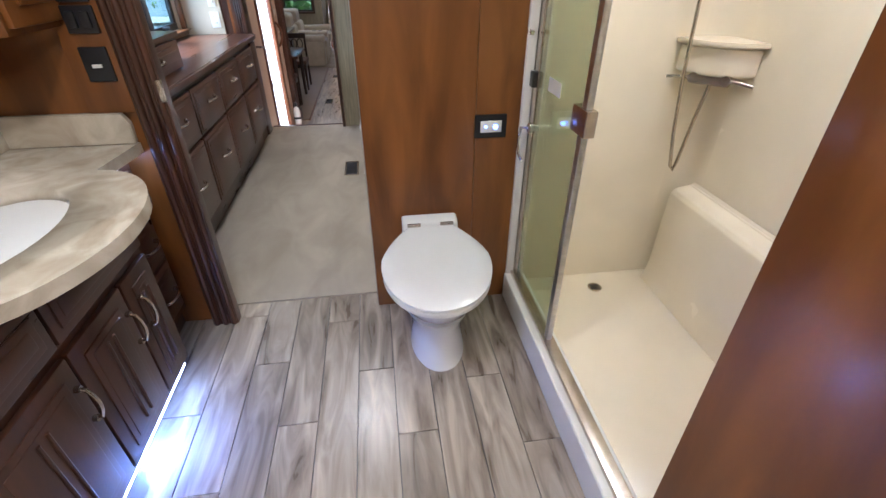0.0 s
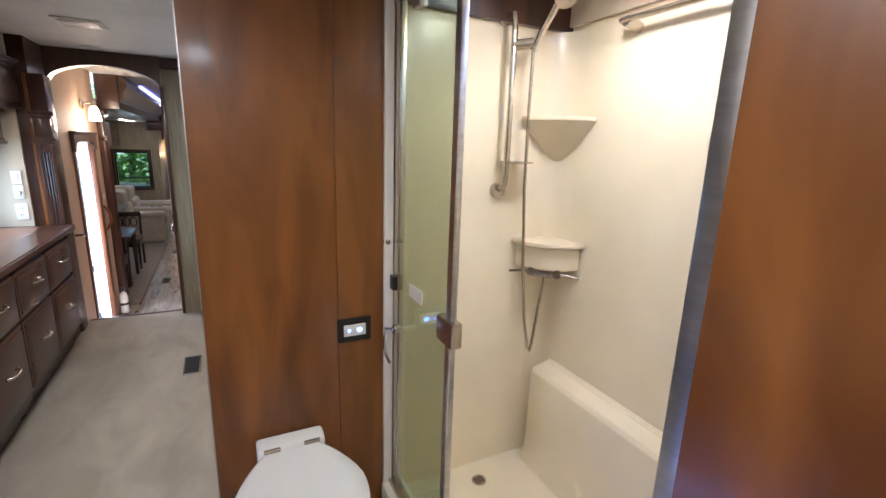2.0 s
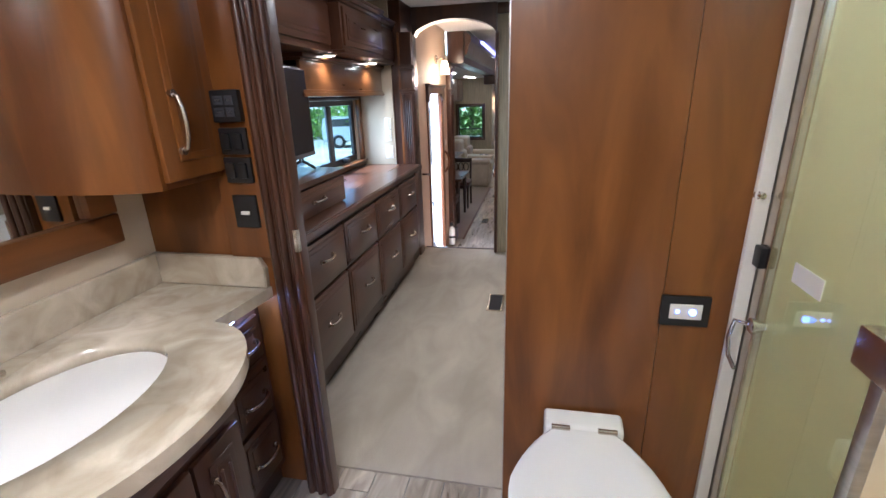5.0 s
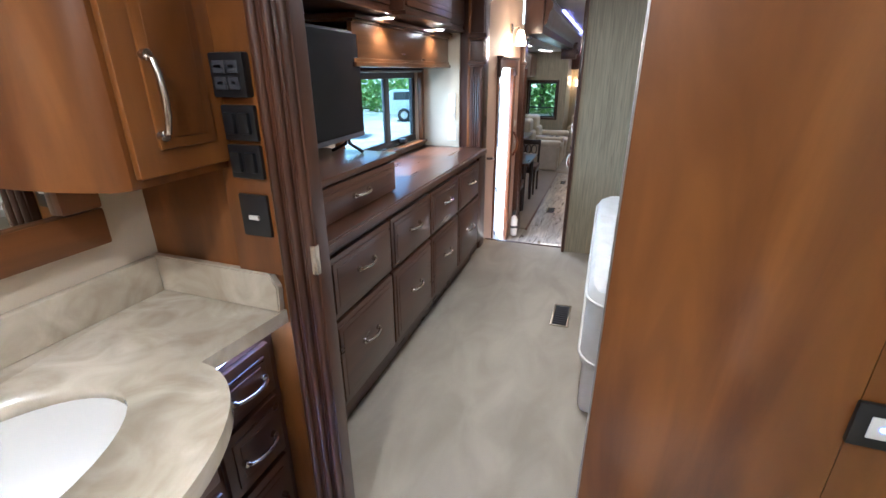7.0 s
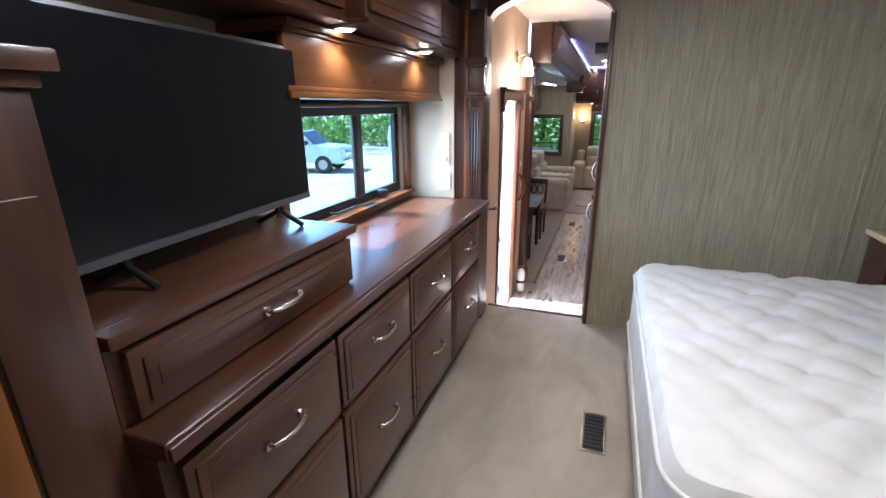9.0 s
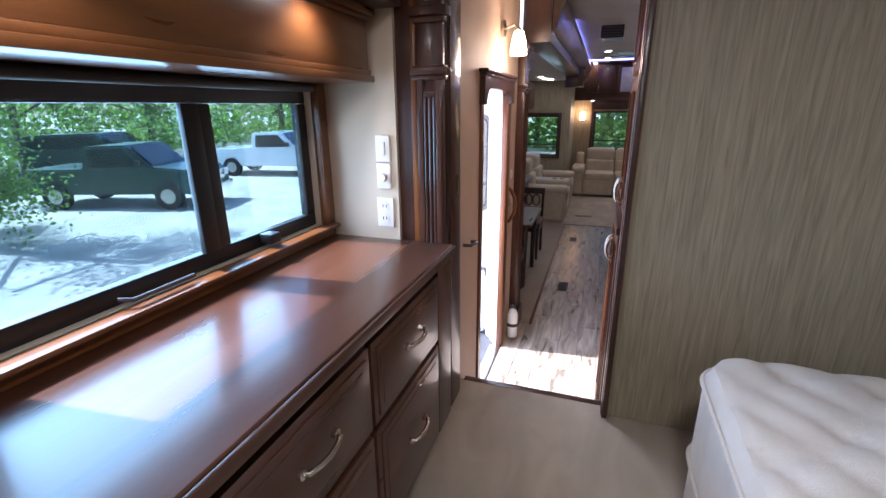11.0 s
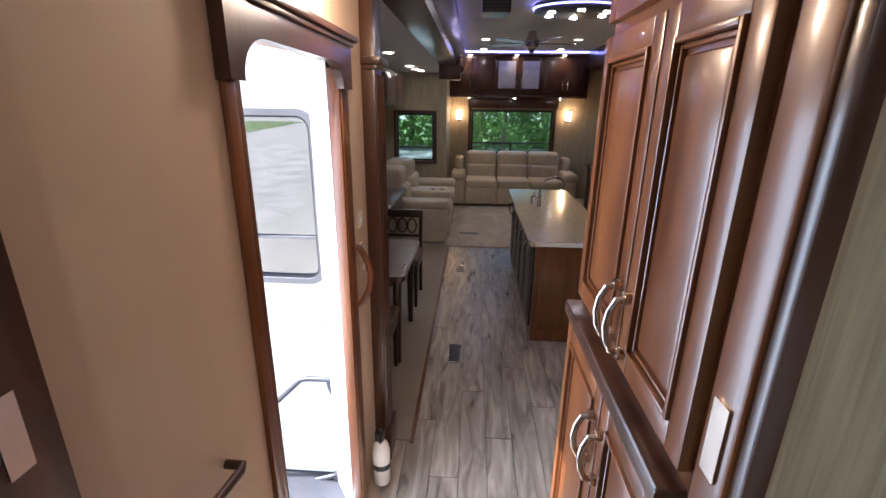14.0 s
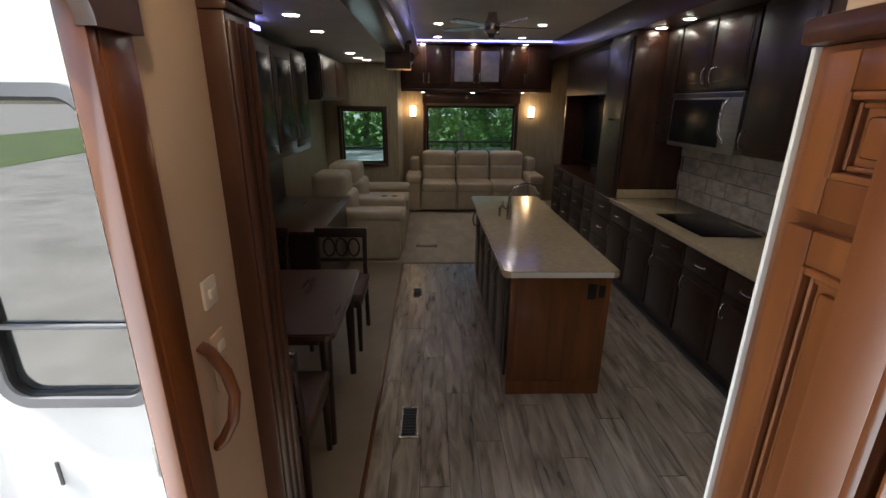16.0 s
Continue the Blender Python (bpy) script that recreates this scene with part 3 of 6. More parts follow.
# vanity
van = thing("vanity_cabinet", (-1.2, 1.2, 0.0), "dark brown bathroom vanity with raised panel doors and drawers", "cabinet")
part("body", bm_prism([(-1.448, -0.6), (-1.448, 1.866), (-1.05, 1.866), (-1.05, 1.56), (-0.93, 1.50), (-0.93, 0.55), (-1.05, 0.48), (-1.05, -0.6)], "z", 0.10, 0.886), DARK, van)
part("toe_kick", bm_box(-1.44, -0.55, 0.0, -1.08, 1.90, 0.10), ESPRESSO, van)
for k, (za, zb) in enumerate(((0.66, 0.83), (0.42, 0.64), (0.15, 0.40))):
    dr = raised_panel("drawer", "x", -1.05, 1, 1.60, 1.83, za, zb, DARK_H, van, 0.03)
    bow_handle(dr, (-1.02, 1.715, (za + zb) / 2), (0, 1, 0), (1, 0, 0), 0.12)
for ya, yb in ((0.57, 0.975), (0.985, 1.49)):
    raised_panel("false_front", "x", -0.93, 1, ya, yb, 0.68, 0.84, DARK_H, van, 0.03)
for ya, yb, hy in ((0.60, 0.975, 0.94), (0.985, 1.283, 1.248), (1.293, 1.49, 1.335)):
    dd = raised_panel("door", "x", -0.93, 1, ya, yb, 0.13, 0.645, DARK, van, 0.045)
    bow_handle(dd, (-0.90, hy, 0.50), (0, 0, 1), (1, 0, 0), 0.12)
    for q in range(2):
        part("reed", bm_cyl((-0.900, (ya + yb) / 2 - 0.018 + 0.036 * q, 0.22), (-0.900, (ya + yb) / 2 - 0.018 + 0.036 * q, 0.56), 0.006, seg=8), DARK, dd)
part("toe_light", bm_box(-0.945, 0.56, 0.088, -0.932, 1.48, 0.0995), LEDCOOL, van, "lit cool white strip under the cabinet")
part("top_light", bm_box(-1.028, 1.60, 0.872, -1.018, 1.85, 0.886), LEDCOOL, van, "lit cool white strip under the counter edge")
top_pts = [(-1.448, -0.7), (-1.448, 1.866), (-0.975, 1.866), (-1.005, 1.585)] + [(-1.01 + 0.285 * math.sin(math.radians(a)), 1.175 + 0.41 * math.cos(math.radians(a))) for a in range(10, 172, 6)] + [(-1.02, 0.70), (-1.02, -0.7)]
ct = thing("vanity_countertop", (-1.2, 1.2, 0.867), "beige marbled stone vanity top with a bowed front", "countertop")
cb = bm_prism(top_pts, "z", 0.888, 0.93)
cut = bm_lathe([(0.20, -0.02), (0.20, 0.06)], (-1.12, 1.15, 0.888), 40, 1.0, 1.5)
slab = part("slab", cb, STONE, ct)
cutter = link("sink_cut", cut, STONE)
mod = slab.modifiers.new("sink_hole", "BOOLEAN")
mod.object, mod.operation = cutter, "DIFFERENCE"
bpy.context.view_layer.update()
_ev = slab.evaluated_get(bpy.context.evaluated_depsgraph_get())
slab_mesh = bpy.data.meshes.new_from_object(_ev)
slab.modifiers.clear()
slab.data = slab_mesh
bpy.data.objects.remove(cutter)
part("backsplash", bm_box(-1.448, -0.7, 0.931, -1.42, 1.838, 1.05, 0.006), STONE, ct)
part("side_splash", bm_prism([(-1.448, 0.931), (-0.98, 0.931), (-0.975, 1.01), (-1.0, 1.05), (-1.448, 1.05)], "y", 1.84, 1.867, 0.004), STONE, ct)
basin = thing("sink_basin", (-1.16, 1.10, 0.75), "white oval undermount sink basin", "sink")
part("bowl", bm_lathe([(0.205, 0.112), (0.20, 0.105), (0.185, 0.06), (0.14, 0.0), (0.05, -0.015), (0.0, -0.015)][::-1], (-1.12, 1.15, 0.78), 40, 1.01, 1.51), WHITE, basin)
part("drain", bm_cyl((-1.12, 1.15, 0.766), (-1.12, 1.15, 0.772), 0.022), CHROME, basin)
tap = thing("basin_tap", (-1.36, 1.08, 0.91), "brushed nickel basin tap", "tap")
part("spout", bm_tube([(-1.37, 1.08, 0.931), (-1.37, 1.08, 1.0), (-1.34, 1.08, 1.03), (-1.28, 1.08, 1.03), (-1.25, 1.08, 1.0)], 0.011), NICKEL, tap)
part("lever", bm_tube([(-1.37, 1.20, 0.931), (-1.37, 1.20, 0.95), (-1.31, 1.21, 0.96)], 0.009), NICKEL, tap)

mir = thing("wall_mirror", (-1.44, 0.9, 1.14), "bathroom mirror in a brown wood frame", "mirror")
for a0, a1, z0, z1 in ((-0.3, 1.72, 1.14, 1.24), (-0.3, 1.72, 2.0, 2.1), (1.62, 1.72, 1.241, 1.999), (-0.3, -0.2, 1.241, 1.999)):
    part("frame_rail", bm_box(-1.449, a0, z0, -1.405, a1, z1, 0.008), WOOD_H, mir)
part("mirror_glass", bm_box(-1.446, -0.2, 1.24, -1.43, 1.62, 2.0), MIRROR, mir)
wcab = thing("wall_cabinet", (-1.25, 1.75, 1.345), "warm brown curved wall cabinet beside the mirror", "cabinet")
curve = [(-1.448, 1.865), (-1.075, 1.865), (-1.075, 1.58), (-1.10, 1.55), (-1.20, 1.52), (-1.32, 1.505), (-1.448, 1.50)]
part("body", bm_prism(curve, "z", 1.345, 2.17), WOOD, wcab)
wd = raised_panel("door", "x", -1.075, 1, 1.59, 1.855, 1.365, 2.15, WOOD, wcab, 0.055)
bow_handle(wd, (-1.05, 1.655, 1.53), (0, 0, 1), (1, 0, 0), 0.16, 0.03, 0.007)

PX = -1.005
p1 = thing("keypad", (PX, 1.84, 1.57), "black control pad with grey keys", "control pad")
part("plate", bm_box(PX - 0.05, 1.82, 1.52, PX + 0.05, 1.845, 1.62, 0.006), BLACK, p1)
for i in range(2):
    for j in range(2):
        part("key", bm_box(PX - 0.038 + i * 0.042, 1.817, 1.538 + j * 0.036, PX - 0.002 + i * 0.036, 1.821, 1.566 + j * 0.036, 0.001), DARKGREY, p1)
        part("key_mark", bm_box(PX - 0.03 + i * 0.042, 1.817, 1.55 + j * 0.036, PX - 0.012 + i * 0.036, 1.818, 1.556 + j * 0.036), PLASTIC, p1)
for zc in (1.46, 1.365):
    s2 = thing("rocker_switch", (PX, 1.84, zc), "black double rocker switch on the wood casing", "switch", "switches on the bathroom partition")
    part("plate", bm_box(PX - 0.05, 1.832, zc - 0.043, PX + 0.05, 1.845, zc + 0.043, 0.005), BLACK, s2)
    for dx in (-0.022, 0.022):
        part("rocker", bm_box(PX + dx - 0.015, 1.82, zc - 0.026, PX + dx + 0.015, 1.834, zc + 0.026, 0.006), BLACK, s2)
s3 = thing("tank_monitor", (PX, 1.84, 1.22), "black wall plate with a small white switch", "switch")
part("plate", bm_box(PX - 0.045, 1.834, 1.165, PX + 0.045, 1.845, 1.28, 0.004), BLACK, s3)
part("toggle", bm_box(PX - 0.016, 1.828, 1.212, PX + 0.016, 1.835, 1.224, 0.002), PLASTIC, s3)


def downlight(x, y, z, r=0.05, mat=None, name="downlight", label="round recessed ceiling downlight, lit", group="ceiling downlights"):
    d = thing(name, (x, y, z), label, "ceiling light", group)
    part("trim_ring", bm_lathe([(r * 1.35, 0.0), (r * 1.35, -0.006), (r * 1.0, -0.010), (r * 0.98, -0.002)], (x, y, z), 24), PLASTIC, d)
    part("lens", bm_lathe([(r, -0.0085), (r * 0.7, -0.013), (0.001, -0.014)][::-1], (x, y, z), 20), mat or LAMPON, d)
    return d


downlight(1.04, 1.26, 2.33, 0.085)
# Downlight out of view, added to go with the first bathroom lamp.
downlight(-0.5, 0.7, 2.33, 0.07)
lamp("shower_lamp", "AREA", (1.04, 1.26, 2.30), 1.55, WARM, 0.16)
# Two lamps out of view, added to brighten the bathroom.
lamp("unseen_bath_lamp", "AREA", (-0.5, 0.7, 2.30), 3.8, WARM, 0.16)
lamp("unseen_bath_lamp", "AREA", (-0.1, -0.5, 2.30), 3.6, WARM, 0.16)
# Also out of view: downlight added for the second bathroom lamp.
downlight(-0.1, -0.5, 2.33, 0.07)
structure("trim_shower_led", bm_box(1.05, 0.62, 2.318, 1.40, 0.66, 2.329), LEDCOOL, "lit cool white strip on the shower ceiling", "trim")
toe = lamp("toe_lamp", "AREA", (-0.955, 1.1, 0.088), 1.6, (0.16, 0.30, 1.0), 0.06, (-0.85, 1.1, 0.0))

# ---- setting: bedroom ----
WX = -1.62
structure("wall_bedroom_left", hole_wall("y", 1.97, 4.50, WX - 0.07, WX, -0.1, 2.35, [(3.25, 1.05, 4.44, 1.58)]), BEIGE, "beige bedroom wall with a long low window")
structure("wall_bedroom_right", bm_box(2.0, 1.97, -0.1, 2.08, 4.98, 2.35), PAPER, "striated taupe wallpapered wall")
structure("wall_bedroom_far", bm_box(-0.41, 4.98, -0.1, 2.08, 5.06, 2.35), PAPER, "striated taupe wallpapered wall")
structure("wall_seam", bm_box(1.02, 4.975, 0.0, 1.032, 4.979, 2.3), PAPER, "thin seam strip on the wallpaper", "trim")
structure("wall_bedroom_return", bm_box(WX - 0.07, 4.50, -0.1, -1.29, 4.98, 2.35), BEIGE, "beige return wall with switches")
structure("wall_closet_end", bm_box(-1.29, 4.52, -0.1, -1.19, 4.945, 2.35), DARK, "dark wood pilaster block beside the opening")
structure("ceiling_bedroom", bm_box(WX - 0.07, 1.97, 2.35, 2.08, 5.06, 2.42), CEIL, "white bedroom ceiling", "ceiling")
structure("trim_crown_left", bm_prism([(WX, 2.349), (WX + 0.09, 2.349), (WX + 0.08, 2.33), (WX + 0.03, 2.26), (WX, 2.25)], "y", 1.98, 4.49), DARK, "dark wood crown moulding", "trim")
structure("trim_crown_far", bm_box(-1.19, 4.93, 2.26, 2.0, 4.978, 2.349, 0.01), DARK, "dark wood crown moulding", "trim")
arch_header("trim_bedroom_arch", -1.19, -0.41, 4.90, 5.02, 2.10, 2.24, 2.349, DARK, "dark wood arch over the bedroom opening")
fluted_post("trim_bedroom_post", -1.29, -1.17, 4.80, 4.95, 0.0, 2.12, DARK, "dark fluted wood door casing", 3)
# Redder wood than its edge: the sunlit floor's light is put into the colour.
structure("trim_opening_right", bm_box(-0.43, 4.975, 0.0, -0.395, 5.035, 2.12, 0.006), RED, "wood door casing, coloured redder for the light off the sunlit floor", "trim")
structure("trim_opening_edge", bm_box(-0.425, 4.952, 0.0, -0.400, 4.974, 2.12, 0.005), DARK, "dark wood edge of the door casing", "trim")
structure("trim_strike_plate", bm_box(-0.4335, 4.99, 1.07, -0.4305, 5.02, 1.17), NICKEL, "nickel strike plate on the casing", "trim")
structure("trim_strike_plate_left", bm_box(-1.1695, 4.885, 1.12, -1.1665, 4.912, 1.21), NICKEL, "nickel strike plate on the casing", "trim")
structure("trim_nosing", bm_box(-1.18, 5.05, -0.035, -0.42, 5.09, 0.010, 0.006), DARK, "dark wood stair nosing", "trim")

# pilaster with capital beside the dresser
pil = thing("pilaster", (-1.21, 4.62, 1.0), "dark wood pilaster with a stepped capital", "pilaster")
part("shaft", bm_box(-1.20, 4.495, 1.0, -1.10, 4.519, 2.1, 0.004), DARK, pil)
part("edge_strip", bm_box(-1.222, 4.494, 1.0, -1.201, 4.4985, 2.1, 0.003), WOOD, pil, "lighter brown edge strip")
for xa, xb in ((-1.196, -1.172), (-1.124, -1.102)):
    part("stile", bm_box(xa, 4.482, 1.0, xb, 4.4945, 1.61, 0.005), DARK, pil)
for xa in (-1.166, -1.148, -1.131):
    part("reed", bm_cyl((xa, 4.492, 1.0), (xa, 4.492, 1.545), 0.007, seg=10), DARK, pil)
part("panel_head", bm_box(-1.171, 4.484, 1.548, -1.125, 4.4945, 1.565, 0.004), DARK, pil)
for z0, z1, g in ((1.605, 1.622, 0.012), (1.622, 1.645, 0.026), (1.645, 1.655, 0.014), (1.79, 1.81, 0.012), (1.81, 1.84, 0.026)):
    part("capital_step", bm_box(-1.20 - g / 2, 4.490 - g, z0, -1.10 + g, 4.5195, z1, 0.005), DARK, pil)

pil2 = thing("dresser_tower", (-1.35, 2.1, 0.0), "dark wood tower panel with a moulded cap beside the dresser", "pilaster")
part("shaft", bm_box(WX, 2.035, 0.0, -1.16, 2.19, 1.60, 0.005), DARK, pil2)
part("upper_shaft", bm_box(WX, 2.035, 1.66, -1.19, 2.17, 2.2, 0.005), DARK, pil2)
part("sunk_panel", bm_box(-1.163, 2.06, 0.2, -1.152, 2.16, 1.45, 0.004), DARK, pil2)
for z0, z1, g in ((1.60, 1.622, 0.012), (1.622, 1.655, 0.03)):
    part("cap_step", bm_box(WX, 2.035, z0, -1.16 + g, 2.19 + g, z1, 0.006), DARK, pil2)

# dresser
DX = -1.09
drs = thing("dresser", (-1.35, 3.4, 0.0), "long built-in dark wood dresser with eight drawers", "dresser")
part("carcass", bm_box(WX + 0.005, 2.192, 0.22, DX, 4.494, 0.955, 0.004), DARK, drs)
part("plinth", bm_box(WX + 0.005, 2.192, 0.006, DX - 0.10, 4.494, 0.219), DARK, drs)
part("base_board", bm_box(DX - 0.10, 2.20, 0.012, DX - 0.08, 4.49, 0.218, 0.004), DARK_H, drs)
ys = [(2.22, 2.74), (2.755, 3.27), (3.285, 3.80), (3.815, 4.33)]
for ya, yb in ys:
    for za, zb in ((0.665, 0.925), (0.24, 0.645)):
        d = raised_panel("drawer", "x", DX, 1, ya, yb, za, zb, DARK_H, drs, 0.022, 0.022)
        bow_handle(d, (DX + 0.03, (ya + yb) / 2, (za + zb) / 2 + 0.02), (0, 1, 0), (1, 0, 0), 0.125, 0.03, 0.007)
part("end_panel", bm_box(DX, 4.345, 0.225, DX + 0.018, 4.494, 0.94, 0.004), DARK, drs)
dtop = thing("countertop", (-1.35, 3.4, 0.957), "glossy dark brown wooden dresser top", "dresser top")
part("front_nosing", bm_box(DX + 0.0305, 2.192, 0.962, DX + 0.042, 4.4945, 0.995, 0.005, 3), DARK_H, dtop)
part("end_cap", bm_box(DX - 0.02, 4.495, 0.962, DX + 0.03, 4.502, 0.995, 0.003), DARK_H, dtop)
part("slab", bm_box(WX + 0.004, 2.192, 0.957, DX + 0.03, 4.4945, 1.0, 0.008, 3), DARK_H, dtop)
box2 = thing("tv_drawer_unit", (-1.38, 2.6, 1.0), "low dark wood drawer unit on the dresser under the screen", "drawer unit")
part("carcass", bm_box(WX + 0.006, 2.195, 1.001, -1.17, 3.0, 1.165, 0.003), DARK_H, box2)
part("unit_top", bm_box(WX + 0.006, 2.195, 1.166, -1.145, 3.03, 1.195, 0.007), DARK_H, box2)
d = raised_panel("drawer", "x", -1.17, 1, 2.22, 2.99, 1.01, 1.155, DARK_H, box2, 0.025, 0.022)
bow_handle(d, (-1.14, 2.62, 1.085), (0, 1, 0), (1, 0, 0), 0.125, 0.03, 0.007)

tv = thing("bedroom_television", (-1.38, 2.65, 1.196), "black flat television on a low stand, switched off", "television")
TR = Matrix.Translation((-1.36, 2.66, 0)) @ Matrix.Rotation(math.radians(4), 4, "Z")


def turned(b, m):
    b.transform(m)
    return b


part("housing", turned(bm_box(-0.02, -0.43, 1.262, 0.025, 0.43, 1.757, 0.008), TR), BLACK, tv)
part("screen", turned(bm_box(0.0255, -0.418, 1.288, 0.028, 0.418, 1.745), TR), SCREEN, tv)
part("lower_bezel", turned(bm_box(0.0255, -0.42, 1.265, 0.031, 0.42, 1.284, 0.002), TR), DARKGREY, tv)
part("rear_hump", turned(bm_box(-0.062, -0.36, 1.285, -0.0205, 0.405, 1.66, 0.018, 3), TR), BLACK, tv)
for yy in (-0.28, 0.28):
    part("foot", turned(bm_tube([(0.08, yy, 1.201), (0.01, yy, 1.24), (0.0, yy, 1.30), (-0.01, yy, 1.24), (-0.09, yy, 1.201)], 0.009), TR), BLACK, tv)

# window, valance, wall cabinets
win = tagged(new("window_1"), "long low bedroom window with a black frame and two panes", "window", kind="structure")
win.location = (WX, 3.85, 1.05)


def window_bars(parent, along, c, a0, a1, z0, z1, mull, w, mat, glass, depth=0.03, cross=()):
    def bxx(ua, ub, za, zb, dd=depth, bev=0.004):
        return bm_box(c - dd / 2, ua, za, c + dd / 2, ub, zb, bev) if along == "y" else bm_box(ua, c - dd / 2, za, ub, c + dd / 2, zb, bev)
    part("bottom_rail", bxx(a0, a1, z0, z0 + w), mat, parent)
    part("top_rail", bxx(a0, a1, z1 - w, z1), mat, parent)
    part("stile", bxx(a0, a0 + w, z0 + w + 0.001, z1 - w - 0.001), mat, parent)
    part("stile", bxx(a1 - w, a1, z0 + w + 0.001, z1 - w - 0.001), mat, parent)
    edges = [a0 + w] + [m for m in mull] + [a1 - w]
    for m in mull:
        part("mullion", bxx(m - w * 0.55, m + w * 0.55, z0 + w + 0.001, z1 - w - 0.001), mat, parent)
    for z in cross:
        part("crossbar", bxx(a0 + w, a1 - w, z - w * 0.4, z + w * 0.4, depth * 0.9), mat, parent)
    for u, v in zip(edges, edges[1:]):
        g = part("pane", bxx(u + 0.001, v - 0.001, z0 + w * 0.9, z1 - w * 0.9, 0.004, 0), glass, parent)
        g.visible_shadow = False


window_bars(win, "y", WX - 0.04, 3.25, 4.44, 1.05, 1.58, [3.95], 0.05, BLACK, BEDGLASS)
part("sliding_stile", bm_box(WX - 0.028, 3.862, 1.10, WX - 0.008, 3.921, 1.53, 0.004), BLACK, win)
part("half_drawn_shade", bm_box(WX - 0.014, 3.30, 1.535, WX - 0.010, 4.39, 1.575), DARKGREY, win, "grey roller shade fabric")
part("latch", bm_box(WX - 0.02, 4.10, 1.065, WX + 0.03, 4.15, 1.10, 0.006), BLACK, win)
part("handle", bm_tube([(WX + 0.0, 3.58, 1.075), (WX + 0.025, 3.6, 1.07), (WX + 0.025, 3.78, 1.07)], 0.006), DARKGREY, win)
for nm, a0, a1, z0, z1 in (("sill", 3.20, 4.494, 1.001, 1.048), ("side_casing", 4.442, 4.495, 1.049, 1.60), ("side_casing", 3.19, 3.248, 1.049, 1.60)):
    part(nm, bm_box(WX, a0, z0, WX + 0.035, a1, z1, 0.006), WOOD_H, win)
part("stool", bm_box(WX, 3.20, 1.036, WX + 0.06, 4.494, 1.05, 0.005), WOOD_H, win)
part("roller_shade", bm_cyl((WX + 0.05, 3.25, 1.585), (WX + 0.05, 4.38, 1.585), 0.016), BLACK, win)
val = thing("window_valance", (-1.48, 3.8, 1.6), "warm brown wood box valance with moulded edges", "valance")
part("front_board", bm_box(-1.385, 3.02, 1.64, -1.36, 4.44, 1.80, 0.003), WOOD_H, val)
part("end_board", bm_box(WX, 4.42, 1.64, -1.386, 4.44, 1.80, 0.003), WOOD, val)
for z0, z1, g in ((1.60, 1.622, 0.015), (1.622, 1.64, 0.006), (1.80, 1.815, 0.008), (1.815, 1.84, 0.024)):
    part("moulding", bm_box(WX, 3.02, z0, -1.36 + g, 4.44 + g, z1, 0.004), WOOD_H, val)
ucab = thing("bedroom_wall_cabinets", (-1.45, 3.4, 1.86), "dark wood overhead cabinets with a projecting middle section", "cabinet")
for ya, yb, xf in ((2.20, 3.24, -1.26), (3.25, 3.99, -1.19), (4.00, 4.49, -1.26)):
    part("body", bm_box(WX, ya, 1.865, xf, yb, 2.12, 0.004), DARK, ucab)
    raised_panel("door", "x", xf, 1, ya + 0.02, yb - 0.02, 1.885, 2.10, DARK_H, ucab, 0.035, 0.016)
    for z0, z1, g in ((2.121, 2.14, 0.012), (2.14, 2.165, 0.03), (2.165, 2.18, 0.04)):
        part("crown", bm_box(WX, ya, z0, xf + g, yb, z1, 0.004), DARK, ucab)
    part("base_moulding", bm_box(WX, ya, 1.845, xf + 0.012, yb, 1.864, 0.004), DARK, ucab)
for py in (3.30, 4.07):
    downlight(-1.30, py, 1.845, 0.032, name="puck_light", label="small round lit puck light under the cabinets", group="puck lights under the cabinets")
    lamp("puck_lamp", "SPOT", (-1.30, py, 1.825), 2.4, WARM, 0.03, spot=130)
for zz, nm, lb in ((1.362, "light_switch", "white rocker light switch"), (1.256, "dimmer", "white dimmer with a round knob")):
    q = thing(nm, (-1.346, 4.5, zz), lb, "switch", "wall plates beside the window")
    part("plate", bm_box(-1.376, 4.487, zz - 0.05, -1.316, 4.499, zz + 0.05, 0.005), PLASTIC, q)
    if nm == "dimmer":
        part("knob", bm_cyl((-1.346, 4.488, zz - 0.005), (-1.346, 4.465, zz - 0.005), 0.017), PLASTIC, q)
    else:
        part("rocker", bm_box(-1.359, 4.48, zz - 0.025, -1.333, 4.489, zz + 0.025, 0.004), PLASTIC, q)
q = thing("wall_socket", (-1.346, 4.5, 1.09), "white double wall socket", "socket", "wall plates beside the window")
part("plate", bm_box(-1.383, 4.49, 1.05, -1.311, 4.499, 1.17, 0.004), PLASTIC, q)
for zz in (1.085, 1.135):
    oc = part("outlet", bm_cyl((-1.347, 4.491, zz), (-1.347, 4.486, zz), 0.018), PLASTIC, q)
    for dx in (-0.007, 0.007):
        part("slit", bm_box(-1.347 + dx - 0.0015, 4.4845, zz - 0.004, -1.347 + dx + 0.0015, 4.487, zz + 0.008), BLACK, oc)

# mattress on its platform
bed = thing("bed_base", (0.8, 3.65, 0.0), "white fabric covered bed platform", "bed")
part("platform", bm_box(-0.13, 2.80, 0.007, 1.88, 4.50, 0.28, 0.05, 4), FABRIC, bed)


